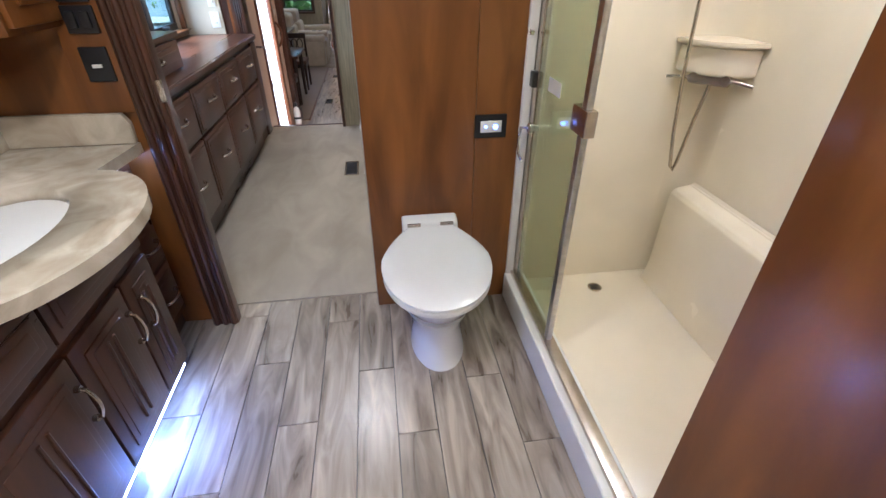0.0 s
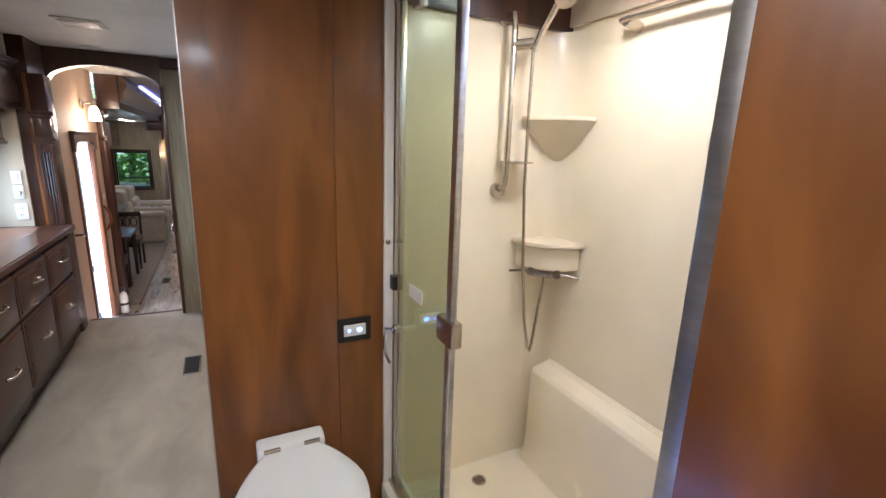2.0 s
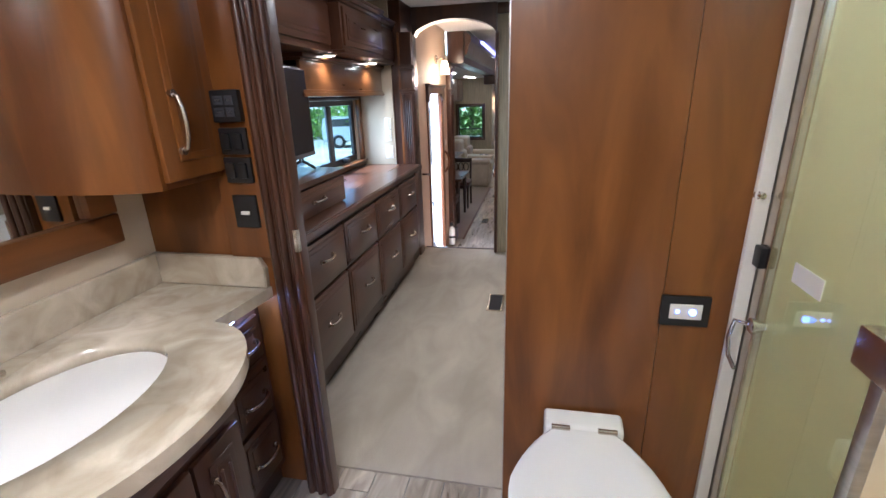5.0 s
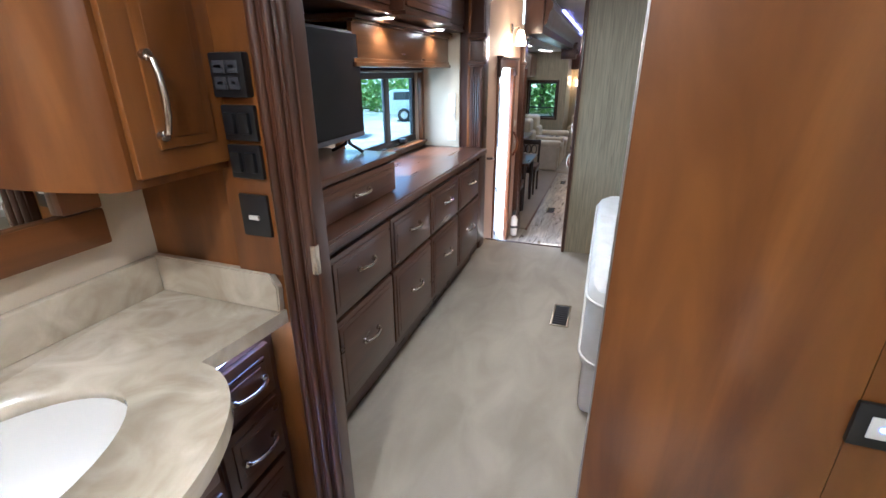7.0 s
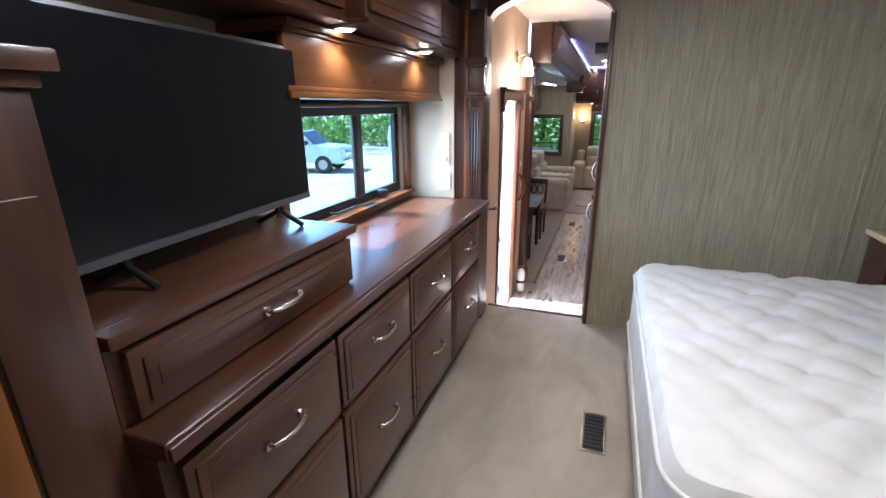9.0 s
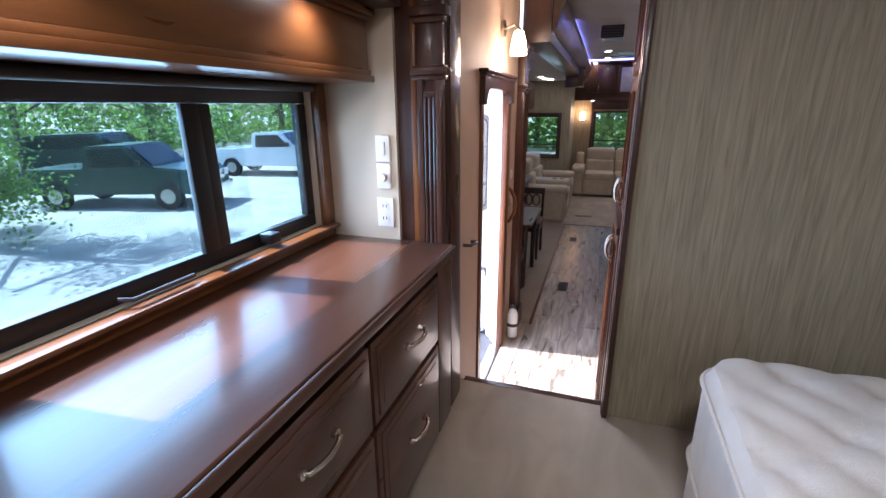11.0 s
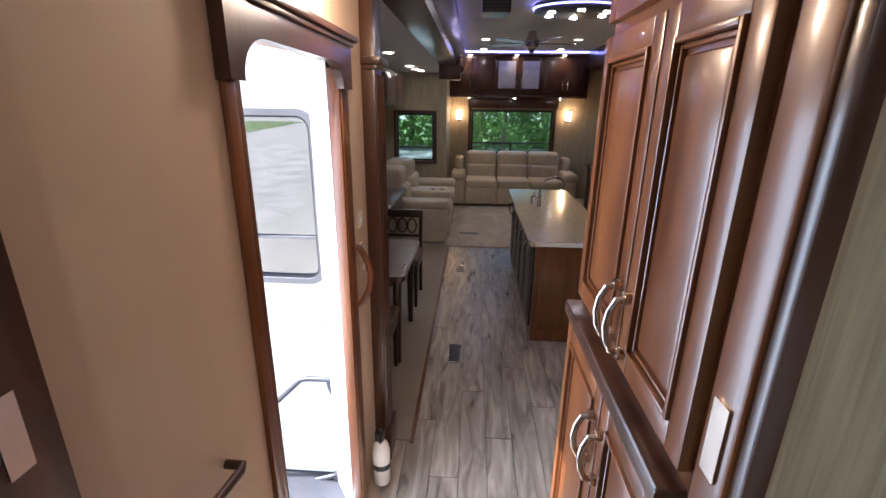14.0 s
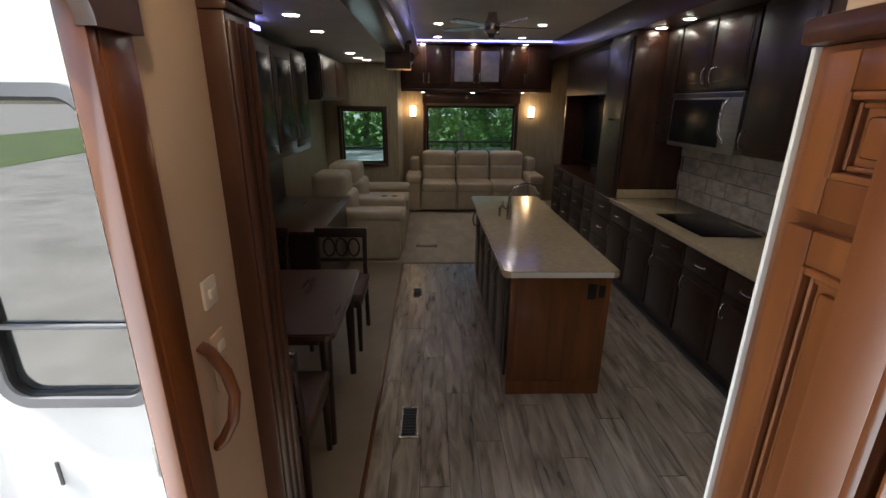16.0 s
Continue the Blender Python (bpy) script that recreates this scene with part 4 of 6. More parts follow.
def mattress_mesh(x0, x1, y0, y1, z0, z1):
    b = bmesh.new()
    nx, ny = 90, 80
    edge = 0.05
    grid = []
    for i in range(nx + 1):
        row = []
        for j in range(ny + 1):
            x, y = x0 + (x1 - x0) * i / nx, y0 + (y1 - y0) * j / ny
            dx, dy = min(x - x0, x1 - x), min(y - y0, y1 - y)
            drop = 0.0
            R_ = 0.14
            if dx < R_ and dy < R_:
                p_, q2 = R_ - dx, R_ - dy
                f_ = max(p_, q2) / max(1e-6, math.hypot(p_, q2))
                x = x0 + R_ - p_ * f_ if x - x0 < R_ else x1 - R_ + p_ * f_
                y = y0 + R_ - q2 * f_ if y - y0 < R_ else y1 - R_ + q2 * f_
                rim_ = R_ - math.hypot(p_, q2) * f_
                dx, dy = rim_, 1.0
            for q_ in (dx, dy):
                if q_ < edge:
                    drop += edge * (1 - math.sqrt(max(0, 1 - (1 - q_ / edge) ** 2)))
            u, v = (x + 0.04 * math.sin(y * 9)) / 0.24, (y + 0.05 * math.sin(x * 8)) / 0.24
            du, dv = abs((u + v) % 1 - 0.5) * 2, abs((u - v) % 1 - 0.5) * 2
            quilt = 0.013 * (min(1 - du, 1 - dv) * 2) ** 0.45 - 0.013
            knot = math.exp(-(((u % 1) - 0.5) ** 2 + ((v % 1) - 0.5) ** 2) * 60)
            row.append(b.verts.new((x, y, z1 - min(drop, 0.07) + quilt - 0.016 * knot)))
        grid.append(row)
    for i in range(nx):
        for j in range(ny):
            b.faces.new((grid[i][j], grid[i + 1][j], grid[i + 1][j + 1], grid[i][j + 1]))
    loop = [grid[i][0] for i in range(nx + 1)] + [grid[nx][j] for j in range(1, ny + 1)] + [grid[i][ny] for i in range(nx - 1, -1, -1)] + [grid[0][j] for j in range(ny - 1, 0, -1)]
    low = [b.verts.new((v.co.x, v.co.y, z0)) for v in loop]
    for k in range(len(loop)):
        j = (k + 1) % len(loop)
        b.faces.new((loop[k], low[k], low[j], loop[j]))
    b.faces.new(low)
    bmesh.ops.recalc_face_normals(b, faces=b.faces[:])
    return b


mat_ = thing("mattress", (0.8, 3.6, 0.28), "bare quilted white mattress with piped edges", "mattress")
part("quilted_body", mattress_mesh(-0.15, 1.90, 2.76, 4.53, 0.285, 0.69), FABRIC, mat_)
for zz in (0.32, 0.625):
    pts = [(x, y, zz) for x, y in rounded(-0.156, 2.754, 1.906, 4.536, 0.145, 8)]
    part("piping", bm_tube(pts + pts[:1], 0.007, 8), FABRIC, mat_)
NSX, NSZ = 1.10, 0.87
nst = thing("nightstand", (NSX + 0.25, 4.8, 0.006), "dark wood nightstand with a pale stone top", "nightstand")
part("body", bm_box(NSX + 0.03, 4.74, 0.007, 1.995, 4.975, NSZ - 0.035, 0.005), DARK, nst)
raised_panel("drawer", "y", 4.74, -1, NSX + 0.05, 1.98, NSZ - 0.23, NSZ - 0.06, DARK_H, nst, 0.03)
part("stone_top", bm_box(NSX, 4.70, NSZ - 0.034, 1.995, 4.976, NSZ, 0.010, 3), QUARTZ, nst, "pale stone top with rounded edge")


def floor_vent(x, y, z, w, h, along_y=True, name="floor_register"):
    v = thing(name, (x, y, z), "bronze louvred floor register set in the floor", "floor vent", "floor registers")
    hx, hy = (w / 2, h / 2) if along_y else (h / 2, w / 2)
    for a in ((x - hx, y - hy, x + hx, y - hy + 0.014), (x - hx, y + hy - 0.014, x + hx, y + hy), (x - hx, y - hy + 0.0142, x - hx + 0.014, y + hy - 0.0142), (x + hx - 0.014, y - hy + 0.0142, x + hx, y + hy - 0.0142)):
        part("rim", bm_box(a[0], a[1], z, a[2], a[3], z + 0.007, 0.002), NICKEL, v)
    part("well", bm_box(x - hx + 0.014, y - hy + 0.014, z, x + hx - 0.014, y + hy - 0.014, z + 0.0015), BLACK, v)
    n = 10
    for k in range(n):
        t = y - hy + 0.02 + (2 * hy - 0.04) * k / (n - 1)
        part("slat", bm_box(x - hx + 0.016, t - 0.003, z + 0.002, x + hx - 0.016, t + 0.003, z + 0.006), DARKGREY, v)


floor_vent(-0.30, 3.75, 0.006, 0.12, 0.30)


def ceiling_vent(x, y, z, s=0.2):
    v = thing("ceiling_vent", (x, y, z), "white louvred ceiling air vent", "ceiling vent")
    part("rim", bm_box(x - s / 2, y - s / 2, z - 0.012, x + s / 2, y + s / 2, z - 0.001, 0.004), PLASTIC, v)
    for k in range(5):
        t = y - s * 0.34 + s * 0.68 * k / 4
        part("slat", bm_box(x - s * 0.4, t - 0.008, z - 0.016, x + s * 0.4, t + 0.008, z - 0.0125), DARKGREY, v)


ceiling_vent(-0.71, 3.79, 2.35, 0.24)
downlight(-0.32, 2.9, 2.35, 0.07)
downlight(-0.83, 4.75, 2.35, 0.06, PLASTIC, name="ceiling_speaker", label="round white ceiling speaker", group="ceiling speakers")
downlight(-0.88, 2.66, 2.35, 0.06, PLASTIC, name="ceiling_speaker", label="round white ceiling speaker", group="ceiling speakers")
lamp("bedroom_lamp", "AREA", (-0.32, 2.9, 2.32), 4.4, WARM, 0.14)

# ---- setting: entry and living room ----
structure("floor_main", bm_box(-2.45, 5.06, MAIN - 0.1, 2.1, 14.3, MAIN - 0.008), DARKGREY, "dark joint bed under grey wood-look planks", "floor")
main_floor = bpy.data.objects["floor_main"]
structure("step_riser", bm_box(-1.18, 5.04, MAIN - 0.05, -0.42, 5.058, -0.04), DARK, "dark wood stair riser", "step")
stp = structure("step_tread", bm_prism([(-1.19, 5.062), (-0.42, 5.062), (-0.42, 5.30), (-0.72, 5.30), (-1.0, 5.38), (-1.19, 5.38)], "z", MAIN, -0.21, 0.008), CARPET, "carpeted angled entry step", "step")
structure("rug_living", bm_box(-2.4, 10.55, MAIN - 0.008, 2.0, 14.2, MAIN + 0.012, 0.004), CARPET, "beige living room carpet", "floor")
structure("floor_slide", bm_box(-2.4, 6.72, MAIN - 0.004, -1.04, 10.549, MAIN + 0.014, 0.004), surface("tan_vinyl", (0.30, 0.235, 0.165), (0.24, 0.185, 0.13), 0.45, scale=(3, 3, 3), bump=0.1, fine=80), "tan vinyl floor of the slide-out", "floor")
structure("trim_slide_edge", bm_box(-1.04, 6.70, MAIN - 0.004, -1.015, 10.55, MAIN + 0.016, 0.004), WOOD_H, "brown wood edge strip of the slide-out floor", "trim")

LX = -1.21
EY0, EY1, EZ1 = 5.485, 6.205, 1.625
structure("wall_entry", hole_wall("y", 4.951, 6.60, LX - 0.06, LX, -0.55, 2.42, [(EY0, MAIN, EY1 + 0.07, EZ1)]), PEACH, "peach beige wall round the entry door")
structure("wall_entry_right", bm_box(-0.40, 5.08, -0.55, -0.30, 5.12, 2.42), DARK, "dark wood casing behind the pantry")
structure("ceiling_entry", bm_box(-1.3, 5.06, 2.36, -0.3, 6.75, 2.42), CEIL, "white ceiling over the entry", "ceiling")
structure("ceiling_main", bm_box(-0.99, 6.75, 2.42, 1.5, 14.3, 2.5), CEIL, "white raised ceiling over the living room", "ceiling")
structure("ceiling_kitchen_near", bm_box(-0.3, 5.06, 2.42, 2.1, 6.75, 2.5), CEIL, "white ceiling", "ceiling")
structure("ceiling_slide_left", bm_box(-2.45, 6.62, 2.0, -1.21, 12.95, 2.08), CEIL, "white ceiling of the left slide-out", "ceiling")
structure("ceiling_slide_right", bm_box(1.36, 6.75, 2.14, 2.1, 14.3, 2.22), DARK, "dark panelled soffit over the kitchen", "ceiling")
structure("wall_slide_left", bm_box(-2.45, 6.62, -0.55, -2.38, 12.95, 2.0), PAPER, "beige slide-out wall")
structure("wall_slide_near", bm_box(-2.38, 6.62, -0.55, -1.21, 6.68, 2.0), GELCOAT, "beige slide-out end wall")
structure("wall_slide_end", hole_wall("x", -2.38, -1.22, 12.90, 12.96, -0.55, 2.0, [(-2.12, 0.48, -1.44, 1.32)]), PAPER, "beige slide-out end wall with a window")
structure("wall_living_left", bm_box(-1.28, 12.96, -0.55, -1.22, 14.3, 2.42), PAPER, "beige living room wall")
structure("wall_living_back", hole_wall("x", -1.28, 2.1, 14.2, 14.28, -0.55, 2.42, [(-0.78, 0.50, 0.88, 1.38)]), PAPER, "beige rear wall with a wide window")
structure("wall_right", hole_wall("y", 5.12, 14.2, 2.02, 2.1, -0.55, 2.42, [(13.2, 0.45, 13.75, 1.3)]), BEIGE, "beige kitchen side wall")
structure("wall_kitchen_near", bm_box(-0.3, 5.06, -0.55, 2.1, 5.12, 2.42), BEIGE, "plain beige wall")
structure("trim_slide_beam", bm_box(-1.21, 6.72, 1.98, -0.99, 12.95, 2.42, 0.004), DARK, "dark wood beam along the slide-out", "trim")
structure("trim_slide_fascia", bm_prism([(-0.985, 2.06), (-0.95, 2.10), (-0.93, 2.20), (-0.90, 2.24), (-0.90, 2.30), (-0.985, 2.36)], "y", 6.75, 13.6), DARK, "dark wood cornice of the slide-out beam", "trim")
structure("trim_right_fascia", bm_box(1.33, 6.75, 2.13, 1.36, 13.6, 2.42, 0.004), DARK, "dark wood fascia over the kitchen", "trim")
structure("trim_led_left", bm_box(-0.988, 8.6, 2.395, -0.965, 13.55, 2.418), LEDBLUE, "lit violet light strip at the ceiling edge", "trim")
structure("trim_led_back", bm_box(-0.96, 13.56, 2.395, 1.33, 13.585, 2.418), LEDBLUE, "lit violet light strip above the rear cabinets", "trim")
structure("trim_led_slide", bm_box(-2.0, 7.2, 1.93, -1.97, 9.2, 1.96), LEDBLUE, "lit violet light strip above the wall cabinets", "trim")
structure("trim_back_frieze", bm_box(-1.22, 13.60, 2.37, 1.4, 13.66, 2.42), DARK, "dark wood frieze above the rear cabinets", "trim")

# entry casing: sides, arched header with dropped ends
cas = tagged(new("door_casing"), "brown wood entry casing with a rounded header", "door frame", kind="structure")
cas.location = (LX, 5.9, MAIN)
part("jamb", bm_box(LX - 0.059, EY0 - 0.002, MAIN, LX + 0.012, EY0 + 0.022, 1.60, 0.004), RED, cas)
part("jamb", bm_box(LX - 0.03, EY1 - 0.002, MAIN, LX + 0.012, EY1 + 0.02, 1.60, 0.004), RED, cas)
part("casing", bm_box(LX, EY0 - 0.042, MAIN, LX + 0.015, EY0 - 0.003, 1.60, 0.004), RED, cas)
part("casing", bm_box(LX, EY1 + 0.021, MAIN, LX + 0.015, EY1 + 0.105, 1.60, 0.004), RED, cas)
hd = [(EY0 - 0.05, 1.69), (EY0 - 0.05, 1.523), (EY0 + 0.006, 1.523)] + [(EY0 + 0.116 - 0.11 * math.cos(a), 1.528 + 0.085 * math.sin(a)) for a in (math.pi / 2 * k / 8 for k in range(9))] + [(EY1 - 0.115 + 0.11 * math.sin(a), 1.533 + 0.08 * math.cos(a)) for a in (math.pi / 2 * k / 8 for k in range(9))] + [(EY1 - 0.005, 1.53), (EY1 + 0.11, 1.53), (EY1 + 0.11, 1.69)]
part("header", bm_prism(hd, "x", LX + 0.001, LX + 0.032), DARK, cas)
part("header_cap", bm_box(LX, EY0 - 0.075, 1.691, LX + 0.055, EY1 + 0.135, 1.712, 0.005), DARK, cas)
part("header_bead", bm_box(LX + 0.002, EY0 - 0.06, 1.676, LX + 0.042, EY1 + 0.12, 1.6905, 0.004), DARK, cas)
part("outer_jamb", bm_prism([(LX - 0.032, EY1 + 0.0), (LX - 0.032, EY1 + 0.03), (LX - 0.06, EY1 + 0.22), (LX - 0.16, EY1 + 0.228), (LX - 0.175, EY1 + 0.21), (LX - 0.165, EY1 + 0.19)], "z", MAIN, 1.64), GELCOAT, cas, "white outer door jamb")
part("outer_head", bm_box(LX - 0.17, EY0 - 0.02, 1.626, LX - 0.061, EY1 + 0.19, 1.70, 0.006), GELCOAT, cas, "white outer door head")
part("outer_jamb", bm_box(LX - 0.17, EY0 - 0.06, MAIN, LX - 0.061, EY0 - 0.004, 1.625, 0.006), GELCOAT, cas, "white outer door jamb")
part("strike", bm_box(LX - 0.180, EY1 + 0.185, 0.50, LX - 0.162, EY1 + 0.212, 0.60, 0.004), ALU, cas, "bright metal latch strike")
part("threshold", bm_box(LX - 0.08, EY0 + 0.023, MAIN - 0.02, LX + 0.005, EY1 - 0.003, MAIN + 0.012, 0.004), ALU, cas)

leaf = tagged(new("door_1"), "white entry door standing open outward with a framed window", "door", kind="structure")
leaf.location = (-1.4, 6.45, MAIN)
LY = 6.445
part("leaf_panel", hole_wall("x", -1.93, -1.36, LY, LY + 0.035, MAIN + 0.01, 1.66, [(-1.735, 0.72, -1.40, 1.425)]), GELCOAT, leaf)
part("leaf_edge", bm_box(-1.955, LY - 0.012, MAIN + 0.01, -1.931, LY + 0.04, 1.66, 0.006), GELCOAT, leaf, "rounded white door edge")
part("edge_channel", bm_box(-1.915, LY - 0.008, MAIN + 0.02, -1.895, LY - 0.001, 1.65, 0.003), PLASTIC, leaf)


def ring_frame(outer, inner, y0, y1):
    """A flat frame between two outlines of equal count, y0 to y1 thick."""
    b = bmesh.new()
    loops = [[b.verts.new((x, yy, z)) for x, z in pts] for pts in (outer, inner) for yy in (y0, y1)]
    for p, q in ((0, 1), (1, 3), (3, 2), (2, 0)):
        for k in range(len(outer)):
            j = (k + 1) % len(outer)
            b.faces.new((loops[p][k], loops[p][j], loops[q][j], loops[q][k]))
    bmesh.ops.recalc_face_normals(b, faces=b.faces[:])
    return b


part("window_frame", ring_frame(rounded(-1.762, 0.687, -1.372, 1.458, 0.075, 8), rounded(-1.735, 0.714, -1.40, 1.431, 0.055, 8), LY - 0.016, LY - 0.0005), GREYTRIM, leaf, "grey aluminium window frame")
part("window_gasket", ring_frame(rounded(-1.736, 0.713, -1.399, 1.432, 0.055, 8), rounded(-1.727, 0.722, -1.408, 1.423, 0.048, 8), LY - 0.006, LY + 0.01), BLACK, leaf, "black rubber gasket")
gp = part("pane", bm_box(-1.735, LY + 0.012, 0.72, -1.40, LY + 0.016, 1.425), DOORGLASS, leaf)
gp.visible_shadow = False
part("rail_bar", bm_box(-1.727, LY - 0.004, 0.90, -1.408, LY + 0.008, 0.911, 0.002), GREYTRIM, leaf)
part("badge", bm_box(-1.69, LY - 0.006, 0.43, -1.682, LY - 0.001, 0.505), DARKGREY, leaf)
hr = thing("entry_handrail", (-1.45, 6.4, -0.4), "grey bent metal grab rail at the entry steps", "handrail")
part("rail", bm_tube([(-1.385, LY - 0.03, 0.188), (-1.50, LY - 0.03, 0.188), (-1.535, LY - 0.03, 0.178), (-1.69, LY - 0.03, 0.02), (-1.718, LY - 0.03, -0.03), (-1.72, LY - 0.03, -0.42), (-1.69, LY - 0.03, -0.46), (-1.56, LY - 0.03, -0.46), (-1.39, LY - 0.03, -0.40)], 0.013), DARKGREY, hr)
part("bracket", bm_prism([(-1.40, 0.20), (-1.37, 0.20), (-1.37, 0.12), (-1.378, 0.10), (-1.395, 0.15)], "y", LY - 0.05, LY - 0.02, 0.003), DARKGREY, hr)
part("bracket", bm_prism([(-1.40, -0.38), (-1.37, -0.38), (-1.37, -0.46), (-1.378, -0.48), (-1.395, -0.43)], "y", LY - 0.05, LY - 0.02, 0.003), DARKGREY, hr)
for kk in range(2):
    st = thing("entry_step", (-1.6, 5.87, MAIN - 0.25 - 0.28 * kk), "folding grey metal entry step", "step", "entry steps outside")
    part("tread", bm_box(-1.58 - 0.25 * kk, 5.55, MAIN - 0.25 - 0.28 * kk, -1.30 - 0.25 * kk, 6.2, MAIN - 0.22 - 0.28 * kk, 0.006), DARKGREY, st)
    for yy in (5.56, 6.17):
        part("arm", bm_box(-1.58 - 0.25 * kk, yy, MAIN - 0.25 - 0.28 * kk, -1.30 - 0.25 * kk, yy + 0.02, MAIN - 0.02 - 0.26 * kk, 0.003), DARKGREY, st)

hb = thing("wooden_grab_bar", (LX, 6.4, 0.9), "curved brown wooden grab handle beside the entry door", "handle")
part("bar", bm_tube([(LX + 0.002, 6.362, 0.90), (LX + 0.022, 6.362, 0.885), (LX + 0.05, 6.365, 0.83), (LX + 0.062, 6.365, 0.77), (LX + 0.05, 6.365, 0.70), (LX + 0.022, 6.36, 0.645), (LX + 0.002, 6.36, 0.625)], 0.014), RED, hb)
tb = thing("towel_rod", (LX, 5.15, 0.8), "short brown wooden rail on the entry wall", "rail")
part("rod", bm_tube([(LX + 0.005, 5.27, 0.775), (LX + 0.04, 5.27, 0.775), (LX + 0.046, 5.25, 0.777), (LX + 0.046, 5.12, 0.80), (LX + 0.005, 5.11, 0.80)], 0.010), DARK, tb)
for i, zz in enumerate((1.0, 0.86, 0.78)):
    q = thing("entry_switch", (LX, 6.44, zz), "small beige wall switch by the entry door", "switch", "switches by the entry door")
    part("plate", bm_box(LX + 0.001, 6.405, zz - 0.035, LX + 0.010, 6.465, zz + 0.035, 0.004), PEACH if i else PLASTIC, q)
    part("rocker", bm_box(LX + 0.010, 6.42, zz - 0.012, LX + 0.017, 6.45, zz + 0.012, 0.003), PLASTIC, q)
fe = thing("fire_extinguisher", (LX + 0.07, 6.40, MAIN + 0.02), "white fire extinguisher with a black valve by the door", "fire extinguisher")
part("cylinder", bm_lathe([(0.001, 0.0), (0.04, 0.0), (0.046, 0.012), (0.046, 0.20), (0.035, 0.24), (0.016, 0.26), (0.016, 0.28), (0.001, 0.28)], (LX + 0.07, 6.40, MAIN + 0.02), 24), WHITE, fe)
part("band", bm_lathe([(0.0465, 0.10), (0.0475, 0.10), (0.0475, 0.13), (0.0465, 0.13)], (LX + 0.07, 6.40, MAIN + 0.02), 24), BLACK, fe)
part("valve", bm_box(LX + 0.05, 6.37, MAIN + 0.29, LX + 0.09, 6.42, MAIN + 0.335, 0.006), BLACK, fe)
part("grip", bm_tube([(LX + 0.07, 6.41, MAIN + 0.33), (LX + 0.08, 6.36, MAIN + 0.36), (LX + 0.09, 6.30, MAIN + 0.35)], 0.008), BLACK, fe)
sc = thing("entry_sconce", (LX, 6.2, 1.9), "lit glass wall sconce on a nickel arm above the door", "wall lamp")
part("rose", bm_cyl((LX + 0.001, 5.97, 1.98), (LX + 0.02, 5.97, 1.98), 0.05), NICKEL, sc)
part("arm", bm_tube([(LX + 0.02, 5.97, 1.98), (LX + 0.08, 5.97, 2.0), (LX + 0.11, 5.97, 1.97)], 0.009), NICKEL, sc)
part("shade", bm_lathe([(0.028, 0.14), (0.04, 0.10), (0.052, 0.03), (0.05, 0.0), (0.02, 0.0)], (LX + 0.11, 5.97, 1.82), 20), SHADE, sc)
lamp("sconce_lamp", "POINT", (LX + 0.19, 5.97, 1.80), 3, (1.0, 0.72, 0.45), 0.05)

post = tagged(new("trim_entry_post"), "tall dark brown fluted post with a stepped capital", "post", kind="structure")
post.location = (-1.2, 6.66, MAIN)
part("shaft", bm_box(-1.21, 6.585, MAIN, -1.15, 6.74, 1.98, 0.005), DARK, post)
for yy in (6.61, 6.66, 6.71):
    part("flute", bm_cyl((-1.15, yy, MAIN + 0.2), (-1.15, yy, 1.60), 0.016, seg=12), DARK, post)
part("plinth_block", bm_box(-1.215, 6.57, MAIN, -1.12, 6.76, MAIN + 0.18, 0.006), DARK, post)
for z0, z1, g in ((1.62, 1.64, 0.012), (1.64, 1.67, 0.028), (1.90, 1.92, 0.012), (1.92, 1.955, 0.03)):
    part("capital_step", bm_box(-1.205, 6.585 - g, z0, -1.15 + g, 6.74 + g, z1, 0.005), DARK, post)

# pantry
PXF = -0.40
PY0, PYM, PY1 = 5.082, 5.375, 5.735
pan = thing("pantry_cabinet", (-0.1, 5.4, MAIN), "tall reddish brown pantry cabinet with raised panel doors", "cabinet")
part("upper_body", bm_box(PXF, 5.121, 0.965, 0.25, PY1, 2.36, 0.004), RED, pan)
part("face_frame", bm_box(PXF - 0.001, PY0, 0.965, PXF + 0.05, 5.12, 2.355, 0.003), RED, pan)
part("lower_body", bm_box(PXF - 0.015, 5.121, MAIN + 0.08, 0.25, PY1, 0.925, 0.004), RED, pan)
part("lower_frame", bm_box(PXF - 0.016, PY0, MAIN + 0.08, PXF + 0.05, 5.12, 0.925, 0.003), RED, pan)
part("toe_board", bm_box(PXF + 0.05, 5.121, MAIN, 0.25, PY1 - 0.02, MAIN + 0.08), ESPRESSO, pan)
part("ledge", bm_box(PXF - 0.045, PY0, 0.926, 0.25, PY1 + 0.012, 0.964, 0.008, 3), DARK, pan)


